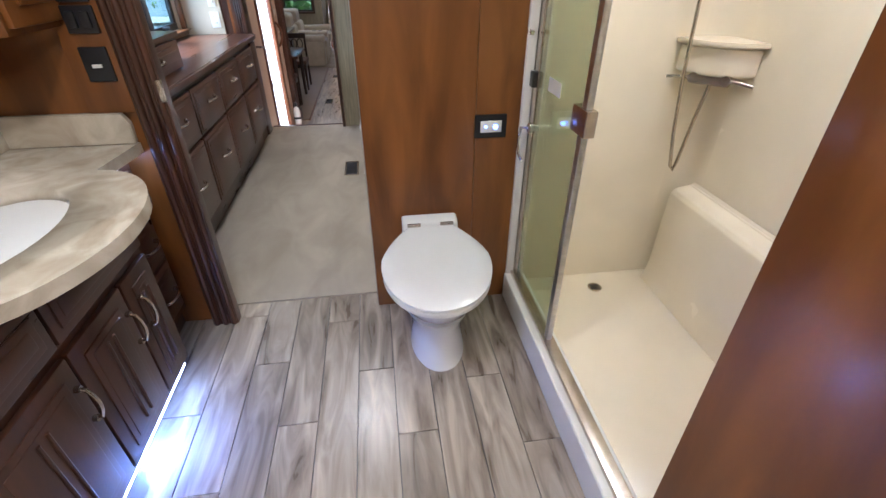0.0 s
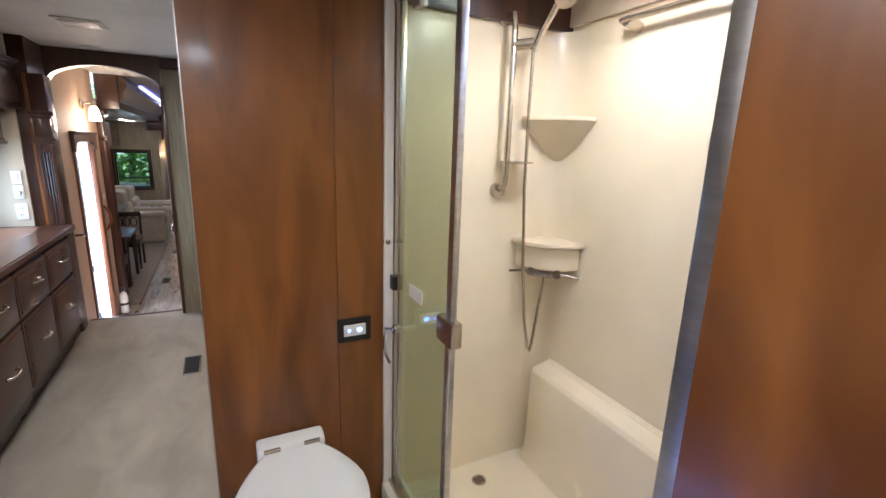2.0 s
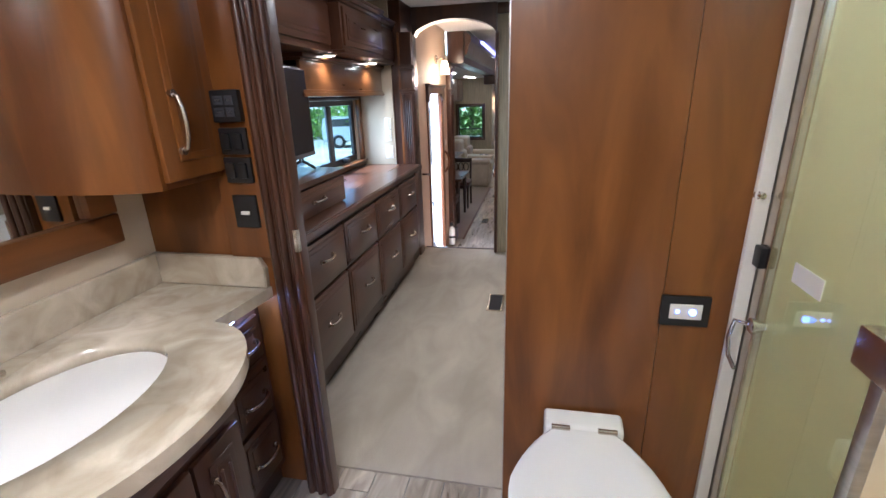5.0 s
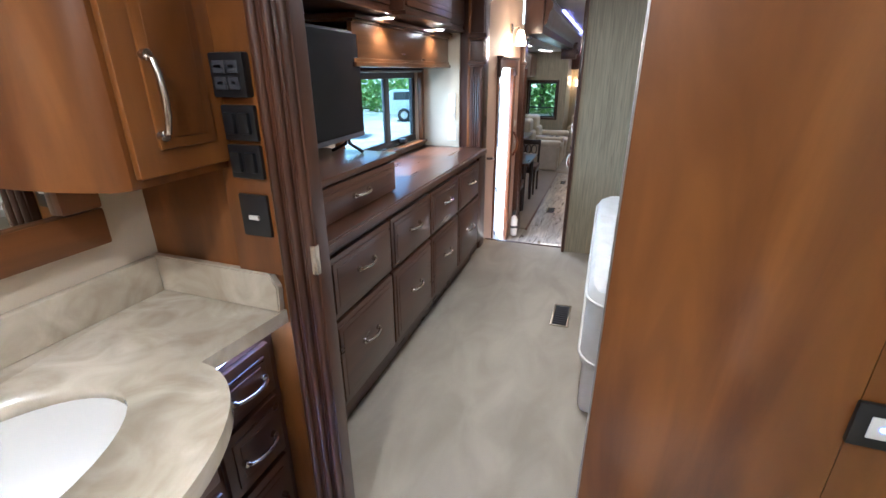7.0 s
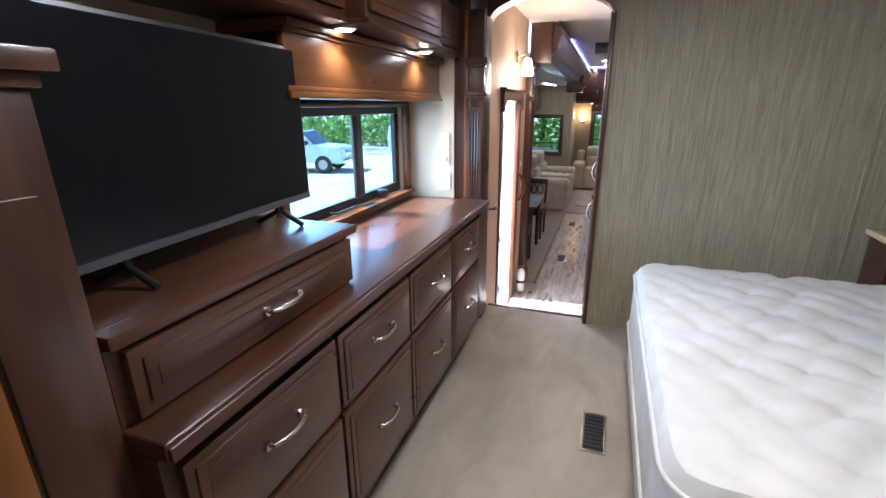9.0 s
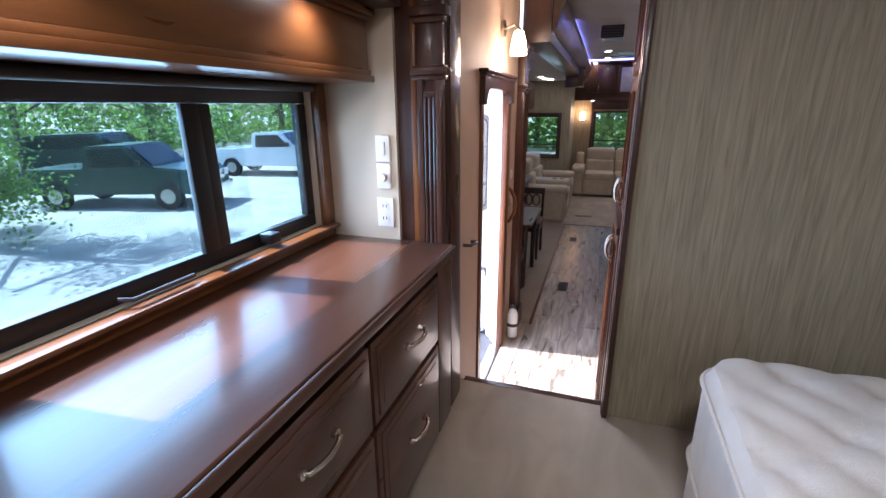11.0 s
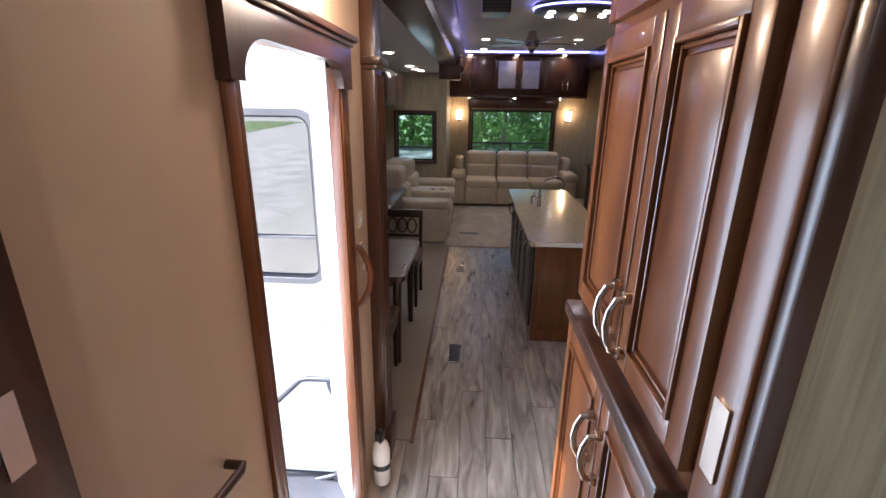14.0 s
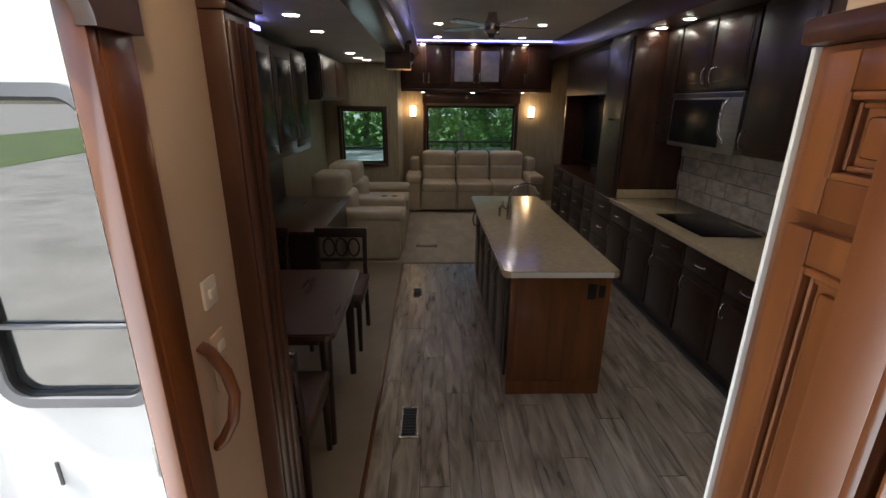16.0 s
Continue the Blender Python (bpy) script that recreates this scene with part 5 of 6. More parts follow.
def moulded_door(name, face, y0, y1, z0, z1, mat, parent, handle=None):
    """A cabinet door facing -x: stiles and rails, a stepped bead round a sunk panel, and a raised field."""
    rim, t = 0.048, 0.020
    door = part(name, bm_box(face - t, y0, z0, face, y0 + rim, z1, 0.005), mat, parent)
    part("stile", bm_box(face - t, y1 - rim, z0, face, y1, z1, 0.005), mat, door)
    for a, c in ((z0, z0 + rim), (z1 - rim, z1)):
        part("rail", bm_box(face - t + 0.0005, y0 + rim, a, face, y1 - rim, c, 0.004), mat, door)
    part("panel", bm_box(face - 0.008, y0 + rim, z0 + rim, face - 0.001, y1 - rim, z1 - rim), mat, door)
    for k, (g, w, d) in enumerate(((0.0, 0.010, 0.026), (0.012, 0.007, 0.017))):
        ya, yb, za, zb = y0 + rim + g, y1 - rim - g, z0 + rim + g, z1 - rim - g
        for q in ((ya, za, ya + w, zb), (yb - w, za, yb, zb), (ya + w, za, yb - w, za + w), (ya + w, zb - w, yb - w, zb)):
            part("bead", bm_box(face - d, q[0], q[1], face - 0.007, q[2], q[3], 0.0035), mat, door)
    g = rim + 0.028
    part("raised_field", bm_box(face - 0.016, y0 + g, z0 + g, face - 0.007, y1 - g, z1 - g, 0.007), mat, door)
    if handle:
        bow_handle(door, (face - t - 0.002, handle[0], handle[1]), (0, 0, 1), (-1, 0, 0), 0.115, 0.034, 0.0075)
    return door


for ya, yb, hy in ((PY0 + 0.004, PYM - 0.003, PYM - 0.033), (PYM + 0.003, PY1 - 0.012, PYM + 0.033)):
    moulded_door("upper_door", PXF, ya, yb, 0.995, 1.632, RED, pan, (hy, 1.09))
    moulded_door("top_door", PXF, ya, yb, 1.662, 2.335, RED, pan)
    moulded_door("lower_door", PXF - 0.015, ya, yb, MAIN + 0.11, 0.915, RED, pan, (hy, 0.78))

# panelled end cabinet set back behind the pantry
endc = thing("panelled_end_cabinet", (0.0, 5.9, MAIN), "reddish brown panelled cabinet beside the pantry with a pale edge strip", "cabinet")
part("body", bm_box(-0.165, PY1 + 0.014, MAIN, 0.25, 6.095, 1.50, 0.003), RED, endc)
part("cap", bm_box(-0.19, PY1 + 0.014, 1.501, 0.25, 6.105, 1.535, 0.006), DARK, endc)
part("edge_strip", bm_box(-0.172, 6.096, MAIN, -0.150, 6.104, 1.50, 0.002), PLASTIC, endc, "pale edge strip")
moulded_door("upper_panel", -0.165, PY1 + 0.03, 6.06, 1.29, 1.49, RED, endc)
moulded_door("middle_panel", -0.165, PY1 + 0.03, 6.06, 0.72, 1.27, RED, endc)
moulded_door("lower_panel", -0.165, PY1 + 0.03, 6.06, MAIN + 0.1, 0.70, RED, endc)
structure("wall_over_end_cabinet", bm_box(-0.15, PY1 + 0.014, 1.536, 0.25, 6.09, 2.42), PEACH, "peach beige wall above the end cabinet")

# island
isl = thing("kitchen_island", (0.12, 9.0, MAIN), "kitchen island with a brown end panel and dark doors", "kitchen island")
part("body", bm_box(-0.19, 8.02, MAIN + 0.0, 0.42, 10.1, 0.43, 0.004), RED, isl)
part("end_panel", bm_box(-0.185, 7.995, MAIN + 0.10, 0.415, 8.018, 0.425, 0.004), RED, isl)
part("end_base", bm_box(-0.195, 7.985, MAIN, 0.425, 8.019, MAIN + 0.10, 0.004), RED, isl)
for xa in (-0.195, 0.385):
    part("corner_stile", bm_box(xa, 7.985, MAIN + 0.101, xa + 0.04, 8.017, 0.425, 0.004), RED, isl)
for k in range(5):
    ya = 8.06 + k * 0.405
    dd = raised_panel("side_door", "x", -0.19, -1, ya, ya + 0.385, MAIN + 0.10, 0.40, ESPRESSO, isl, 0.05)
    bow_handle(dd, (-0.215, ya + 0.33, 0.27), (0, 0, 1), (-1, 0, 0), 0.14)
part("outlet_plate", bm_box(0.28, 7.982, 0.27, 0.335, 7.994, 0.37, 0.003), BLACK, isl)
part("outlet_plate", bm_box(0.35, 7.982, 0.28, 0.39, 7.994, 0.36, 0.003), BLACK, isl)
itop = thing("island_countertop", (0.1, 9.0, 0.43), "polished beige quartz island top with rounded corners", "countertop")
part("slab", bm_prism(rounded(-0.26, 7.93, 0.46, 10.22, 0.05), "z", 0.431, 0.474, 0.008), QUARTZ, itop)
part("front_edge", bm_box(-0.21, 7.9285, 0.436, 0.41, 7.934, 0.469, 0.002), PLASTIC, itop, "pale rounded front edge")
itap = thing("island_tap", (0.0, 9.15, 0.474), "tall brushed nickel gooseneck kitchen tap", "tap")
part("body", bm_cyl((-0.02, 9.2, 0.474), (-0.02, 9.2, 0.62), 0.022, 0.016), NICKEL, itap)
part("spout", bm_tube([(-0.02, 9.2, 0.62), (-0.02, 9.2, 0.70), (0.03, 9.22, 0.75), (0.12, 9.26, 0.775), (0.21, 9.30, 0.75), (0.25, 9.32, 0.68)], 0.012), NICKEL, itap)
part("lever", bm_tube([(-0.045, 9.2, 0.56), (-0.07, 9.2, 0.58), (-0.08, 9.19, 0.63)], 0.007), NICKEL, itap)
sd = thing("soap_dispenser", (-0.1, 9.3, 0.474), "small brushed nickel soap dispenser on the island", "soap dispenser")
part("pump", bm_tube([(-0.08, 9.32, 0.474), (-0.08, 9.32, 0.55), (-0.05, 9.33, 0.57)], 0.012), NICKEL, sd)

# kitchen run
run = thing("kitchen_base_cabinets", (1.6, 9.1, MAIN), "dark kitchen base cabinets under a pale counter", "cabinet")
part("body", bm_box(1.32, 7.2, MAIN, 2.015, 10.28, 0.40, 0.004), ESPRESSO, run)
for k in range(6):
    ya = 7.22 + k * 0.51
    raised_panel("drawer", "x", 1.32, -1, ya, ya + 0.49, 0.22, 0.385, ESPRESSO, run, 0.03)
    dd = raised_panel("door", "x", 1.32, -1, ya, ya + 0.49, MAIN + 0.08, 0.20, ESPRESSO, run, 0.05)
    bow_handle(dd, (1.295, ya + 0.25, 0.30), (0, 1, 0), (-1, 0, 0), 0.11)
    bow_handle(dd, (1.295, ya + 0.43, 0.10), (0, 0, 1), (-1, 0, 0), 0.11)
kt = thing("kitchen_countertop", (1.65, 9.1, 0.4), "pale beige kitchen counter with an upstand", "countertop")
part("slab", bm_box(1.28, 7.2, 0.401, 2.015, 10.285, 0.445, 0.006), QUARTZ, kt)
part("upstand", bm_box(1.35, 10.26, 0.446, 2.0, 10.284, 0.54, 0.004), QUARTZ, kt)
hob = solid("cooktop", bm_box(1.42, 8.75, 0.446, 1.90, 9.50, 0.456, 0.004), SCREEN, "black glass cooktop set in the counter", "cooktop")
mw = thing("microwave", (1.85, 9.4, 1.1), "stainless over-range microwave with a dark glass door", "microwave")
part("body", bm_box(1.66, 8.95, 1.05, 2.015, 9.98, 1.53, 0.006), ALU, mw)
part("door_glass", bm_box(1.652, 9.17, 1.09, 1.6595, 9.94, 1.47, 0.003), SCREEN, mw)
part("handle", bm_tube([(1.655, 9.10, 1.14), (1.61, 9.10, 1.20), (1.60, 9.10, 1.31), (1.61, 9.10, 1.43), (1.655, 9.10, 1.48)], 0.013), CHROME, mw)
part("vent_rail", bm_box(1.651, 8.96, 1.485, 1.6595, 9.97, 1.52, 0.002), DARKGREY, mw)
kc = thing("kitchen_wall_cabinets", (1.85, 9.0, 1.1), "dark kitchen wall cabinets round the microwave", "cabinet")
for ya, yb, za in ((7.2, 8.93, 1.06), (8.94, 9.99, 1.54), (10.0, 10.28, 1.06)):
    part("body", bm_box(1.69, ya, za, 2.015, yb, 2.135, 0.004), ESPRESSO, kc)
    m_ = max(1, round((yb - ya) / 0.5))
    for k in range(m_):
        a0 = ya + (yb - ya) * k / m_ + 0.01
        dd = raised_panel("door", "x", 1.69, -1, a0, a0 + (yb - ya) / m_ - 0.02, za + 0.02, 2.11, ESPRESSO, kc, 0.05)
        bow_handle(dd, (1.665, a0 + (0.05 if k % 2 else (yb - ya) / m_ - 0.07), za + 0.12), (0, 0, 1), (-1, 0, 0), 0.12)
tall = thing("tall_cabinet", (1.65, 10.7, MAIN), "tall dark cabinet column at the end of the kitchen", "cabinet")
part("body", bm_box(1.36, 10.29, MAIN, 2.015, 10.95, 2.135, 0.004), DARK, tall)
for k, (za, zb) in enumerate(((MAIN + 0.1, -0.1), (-0.08, 0.15), (0.17, 0.40), (0.45, 2.08))):
    dd = raised_panel("drawer" if k < 3 else "door", "x", 1.36, -1, 10.31, 10.93, za, zb, ESPRESSO, tall, 0.04)
    bow_handle(dd, (1.335, 10.6, (za + zb) / 2), (0, 1, 0), (-1, 0, 0), 0.12)
ent = thing("entertainment_centre", (1.7, 12.0, MAIN), "dark entertainment cabinet with drawers and a fireplace", "cabinet")
part("base_body", bm_box(1.42, 10.96, MAIN, 2.015, 13.1, 0.42, 0.004), ESPRESSO, ent)
for k in range(4):
    ya = 10.98 + k * 0.53
    for za, zb in ((MAIN + 0.08, -0.02), (0.0, 0.2), (0.22, 0.40)):
        dd = raised_panel("drawer", "x", 1.42, -1, ya, ya + 0.51, za, zb, ESPRESSO, ent, 0.03)
        bow_handle(dd, (1.395, ya + 0.25, (za + zb) / 2), (0, 1, 0), (-1, 0, 0), 0.12)
part("ledge", bm_box(1.38, 10.96, 0.421, 2.015, 13.1, 0.45, 0.005), DARK, ent)
part("upper_body", bm_box(1.5, 10.96, 1.55, 2.015, 13.1, 2.135, 0.004), ESPRESSO, ent)
part("side_panel", bm_box(1.5, 13.02, 0.451, 2.015, 13.1, 1.549, 0.004), DARK, ent)
tv2 = thing("living_television", (1.85, 12.0, 0.45), "large black television in the entertainment centre", "television")
part("housing", bm_box(1.80, 11.1, 0.53, 1.87, 12.95, 1.5, 0.008), BLACK, tv2)
part("screen", bm_box(1.796, 11.14, 0.57, 1.7995, 12.91, 1.47), SCREEN, tv2)
part("stand", bm_box(1.75, 11.8, 0.451, 1.95, 12.3, 0.5295, 0.008), BLACK, tv2)

# rear cabinets
rear = thing("rear_wall_cabinets", (0.1, 13.9, 1.66), "dark overhead cabinets across the rear wall with two frosted doors", "cabinet")
part("body", bm_box(-1.21, 13.70, 1.66, 1.40, 14.19, 2.365, 0.004), DARK, rear)
part("light_rail", bm_box(-1.21, 13.685, 1.61, 1.40, 13.72, 1.659, 0.004), DARK, rear)
part("valance_board", bm_box(-0.85, 14.10, 1.42, 0.95, 14.19, 1.609, 0.004), DARK, rear)
FROST = surface("frosted_glass", (0.42, 0.42, 0.46), (0.30, 0.30, 0.36), 0.35, scale=(10, 10, 10), detail=8)
wds = [(-1.19, -0.78), (-0.77, -0.36), (-0.35, 0.09), (0.10, 0.53), (0.54, 0.96), (0.97, 1.38)]
for k, (xa, xb) in enumerate(wds):
    dd = raised_panel("door", "y", 13.70, -1, xa, xb, 1.70, 2.33, DARK, rear, 0.055, 0.02, FROST if k in (2, 3) else None)
    if k in (2, 3):
        part("frosted_pane", bm_box(xa + 0.06, 13.667, 1.78, xb - 0.06, 13.671, 2.26), FROST, dd, "frosted patterned glass")
    hx = xb - 0.04 if k % 2 == 0 else xa + 0.04
    bow_handle(dd, (hx, 13.675, 1.83), (0, 0, 1), (0, -1, 0), 0.13, 0.03, 0.008)
for x in (-0.83, 0.03, 0.90):
    downlight(x, 13.62, 2.368, 0.04, name="downlight")
    lamp("rear_lamp", "SPOT", (x, 13.58, 2.34), 0.9, (1.0, 0.62, 0.28), 0.03, spot=110)
    downlight(x, 13.71, 1.609, 0.035, name="puck_light", label="small round lit puck light under the rear cabinets", group="puck lights under the rear cabinets")
lw = tagged(new("window_2"), "wide rear window with a black frame and a low sliding row", "window", kind="structure")
lw.location = (0.05, 14.22, 0.5)
window_bars(lw, "x", 14.24, -0.78, 0.88, 0.50, 1.38, [], 0.04, BLACK, TINT, cross=(0.72,))
part("mullion", bm_box(0.03, 14.225, 0.54, 0.07, 14.255, 0.705), BLACK, lw)
part("casing", bm_box(-0.84, 14.17, 0.46, -0.782, 14.199, 1.42, 0.004), DARK, lw)
part("casing", bm_box(0.882, 14.17, 0.46, 0.94, 14.199, 1.42, 0.004), DARK, lw)
lw2 = tagged(new("window_3"), "narrow living room window with a dark wood frame", "window", kind="structure")
lw2.location = (-1.78, 12.92, 0.48)
window_bars(lw2, "x", 12.93, -2.12, -1.44, 0.48, 1.32, [], 0.035, BLACK, TINT, cross=(0.72,))
for a in ((-2.17, 0.43, -2.122, 1.37), (-1.438, 0.43, -1.39, 1.37), (-2.12, 0.43, -1.44, 0.478), (-2.12, 1.322, -1.44, 1.37)):
    part("casing", bm_box(a[0], 12.87, a[1], a[2], 12.899, a[3], 0.004), DARK, lw2)
lw3 = tagged(new("window_4"), "narrow side window beside the sofa", "window", kind="structure")
lw3.location = (2.06, 13.5, 0.45)
window_bars(lw3, "y", 2.06, 13.2, 13.75, 0.45, 1.3, [], 0.035, BLACK, TINT, cross=(0.72,))
for x in (-1.03, 1.17):
    s_ = thing("wall_sconce", (x, 14.2, 1.25), "lit amber glass wall sconce on a nickel plate", "wall lamp", "sconces on the rear wall")
    part("backplate", bm_box(x - 0.05, 14.185, 1.15, x + 0.05, 14.199, 1.38, 0.004), NICKEL, s_)
    part("shade", bm_prism(rounded(x - 0.05, 14.09, x + 0.05, 14.18, 0.02), "z", 1.19, 1.36, 0.004), SHADE, s_)
    lamp("sconce_lamp", "POINT", (x, 14.02, 1.42), 0.8, (1.0, 0.6, 0.28), 0.04)
    

# seating
def cushion(x0, y0, z0, x1, y1, z1, r=0.05):
    return bm_box(x0, y0, z0, x1, y1, z1, r, 4)


sofa = thing("reclining_sofa", (0.07, 13.6, MAIN + 0.012), "cream leather three-seat reclining sofa", "sofa")
part("base", cushion(-0.98, 13.22, MAIN + 0.03, 1.12, 14.1, -0.05, 0.03), LEATHER, sofa)
for k in range(3):
    xa = -0.86 + k * 0.62
    part("footrest", cushion(xa + 0.005, 13.15, MAIN + 0.06, xa + 0.612, 13.25, -0.03, 0.03), LEATHER, sofa)
    part("seat_cushion", cushion(xa + 0.005, 13.14, -0.06, xa + 0.612, 13.75, 0.11, 0.06), LEATHER, sofa)
    bk = part("back_cushion", cushion(xa + 0.005, 13.66, 0.05, xa + 0.612, 13.95, 0.36, 0.08), LEATHER, sofa)
    part("head_cushion", cushion(xa + 0.008, 13.68, 0.30, xa + 0.609, 14.02, 0.59, 0.09), LEATHER, bk)
for xa, xb in ((-1.12, -0.87), (1.01, 1.26)):
    part("arm", cushion(xa, 13.17, MAIN + 0.02, xb, 14.08, 0.16, 0.08), LEATHER, sofa)
    part("arm_pad", cushion(xa - 0.01, 13.13, 0.10, xb + 0.01, 13.8, 0.24, 0.06), LEATHER, sofa)
    part("wing", cushion(xa + 0.04, 13.7, 0.15, xb - 0.04, 14.05, 0.48, 0.06), LEATHER, sofa)
love = thing("reclining_loveseat", (-1.6, 11.6, MAIN + 0.012), "cream leather reclining loveseat with a cup holder console", "sofa")
part("base", cushion(-2.28, 10.62, MAIN + 0.03, -1.12, 12.72, -0.06, 0.03), LEATHER, love)
for ya, yb in ((10.86, 11.42), (11.82, 12.44)):
    part("footrest", cushion(-1.16, ya, MAIN + 0.06, -1.04, yb, -0.04, 0.03), LEATHER, love)
    part("seat_cushion", cushion(-1.75, ya, -0.08, -1.02, yb, 0.10, 0.06), LEATHER, love)
    part("back_cushion", cushion(-2.05, ya, 0.02, -1.65, yb, 0.36, 0.09), LEATHER, love)
    part("head_cushion", cushion(-2.15, ya + 0.01, 0.28, -1.72, yb - 0.01, 0.60, 0.10), LEATHER, love)
for ya, yb in ((10.60, 10.85), (12.45, 12.70)):
    part("arm", cushion(-2.2, ya, MAIN + 0.02, -1.06, yb, 0.14, 0.06), LEATHER, love)
    part("arm_pad", cushion(-1.9, ya - 0.01, 0.08, -1.03, yb + 0.01, 0.21, 0.06), LEATHER, love)
con = part("console", cushion(-2.0, 11.43, MAIN + 0.05, -1.05, 11.81, 0.19, 0.05), LEATHER, love)
for xx in (-1.2, -1.34):
    part("cup_holder", bm_cyl((xx, 11.62, 0.189), (xx, 11.62, 0.196), 0.045, seg=20), BLACK, con)

tbl = thing("dining_table", (-1.7, 7.9, MAIN), "dark brown wooden dining table", "table")
part("tabletop", bm_prism(rounded(-2.3, 7.45, -1.17, 8.38, 0.05), "z", 0.285, 0.325, 0.008), DARK_H, tbl)
part("apron", bm_box(-2.2, 7.55, 0.21, -1.28, 8.28, 0.284, 0.004), DARK, tbl)
for x in (-2.2, -1.24):
    for y in (7.54, 8.23):
        part("leg", bm_cyl((x, y, MAIN + 0.014), (x, y, 0.28), 0.022, 0.035, 12), ESPRESSO, tbl)


def dining_chair(x, y):
    c = thing("dining_chair", (x, y, MAIN + 0.014), "dark wood dining chair with ring back and brown seat", "chair", "chairs at the dining table")
    b0 = MAIN + 0.014
    part("seat", cushion(x - 0.22, y - 0.22, b0 + 0.43, x + 0.22, y + 0.22, b0 + 0.49, 0.02), BROWNFAB, c)
    part("seat_frame", bm_box(x - 0.21, y - 0.21, b0 + 0.37, x + 0.21, y + 0.21, b0 + 0.43, 0.005), ESPRESSO, c)
    for dx in (-0.19, 0.19):
        part("front_leg", bm_cyl((x + dx, y - 0.19, b0), (x + dx, y - 0.19, b0 + 0.37), 0.015, 0.022, 10), ESPRESSO, c)
        part("back_leg", bm_tube([(x + dx, y + 0.23, b0), (x + dx, y + 0.20, b0 + 0.4), (x + dx, y + 0.21, b0 + 0.6), (x + dx, y + 0.25, b0 + 0.86)], 0.018, 8), ESPRESSO, c)
    part("top_rail", bm_box(x - 0.21, y + 0.225, b0 + 0.79, x + 0.21, y + 0.26, b0 + 0.87, 0.008), ESPRESSO, c)
    part("mid_rail", bm_box(x - 0.19, y + 0.21, b0 + 0.59, x + 0.19, y + 0.235, b0 + 0.62, 0.004), ESPRESSO, c)
    for k in range(3):
        cx = x - 0.10 + 0.10 * k
        ring = [(cx + 0.045 * math.cos(a), y + 0.235, b0 + 0.705 + 0.075 * math.sin(a)) for a in (2 * math.pi * t / 16 for t in range(17))]
        part("ring", bm_tube(ring, 0.009, 8), ESPRESSO, c)
    return c


ch = dining_chair(-1.42, 8.72)
ch2 = copy_thing(ch, pose(-1.44, 7.30, MAIN + 0.014, 0, 0, 180))
ch3 = copy_thing(ch, pose(-2.05, 8.72, MAIN + 0.014))

hutch = thing("dining_hutch", (-1.95, 9.7, MAIN), "dark wood hutch with glass doors above a counter", "cabinet")
part("base_body", bm_box(-2.37, 9.08, MAIN + 0.014, -1.66, 10.5, 0.36, 0.004), ESPRESSO, hutch)
part("counter", bm_box(-2.37, 9.06, 0.361, -1.60, 10.52, 0.40, 0.006), DARK_H, hutch)
part("back_panel", bm_box(-2.37, 9.08, 0.401, -2.33, 10.5, 0.95, 0.003), ESPRESSO, hutch)
part("upper_body", bm_box(-2.37, 8.3, 0.95, -2.0, 10.5, 1.90, 0.004), ESPRESSO, hutch)
for k in range(4):
    ya = 8.32 + k * 0.545
    dd = raised_panel("glass_door", "x", -2.0, 1, ya, ya + 0.52, 1.0, 1.85, ESPRESSO, hutch, 0.05, 0.02, SCREEN)
    bow_handle(dd, (-1.975, ya + (0.46 if k % 2 == 0 else 0.06), 1.15), (0, 0, 1), (1, 0, 0), 0.12)
sidecol = thing("slide_end_cabinet", (-1.85, 6.95, MAIN), "tall dark cabinet at the near end of the slide-out", "cabinet")
part("body", bm_box(-2.37, 6.69, MAIN + 0.014, -1.45, 7.0, 1.99, 0.004), ESPRESSO, sidecol)
part("edge_moulding", bm_box(-1.449, 6.70, MAIN + 0.02, -1.42, 6.99, 1.985, 0.008), DARK, sidecol)
spk = thing("corner_speaker_cabinet", (-1.7, 12.3, 1.45), "dark wall cabinet over the loveseat", "cabinet")
part("body", bm_box(-2.37, 10.9, 1.45, -1.95, 12.6, 1.95, 0.004), ESPRESSO, spk)
raised_panel("door", "x", -1.95, 1, 10.92, 11.73, 1.48, 1.92, DARK, spk)
raised_panel("door", "x", -1.95, 1, 11.76, 12.58, 1.48, 1.92, DARK, spk)
corb = thing("beam_corbel", (-1.1, 11.2, 1.9), "carved dark wood corbel under the ceiling beam", "corbel")
part("block", bm_box(-1.22, 11.05, 1.80, -0.93, 11.35, 2.06, 0.01), DARK, corb)
part("cap", bm_box(-1.24, 11.02, 2.061, -0.91, 11.38, 2.10, 0.008), DARK, corb)
part("scroll", bm_cyl((-0.93, 11.06, 1.93), (-0.93, 11.34, 1.93), 0.05), DARK, corb)

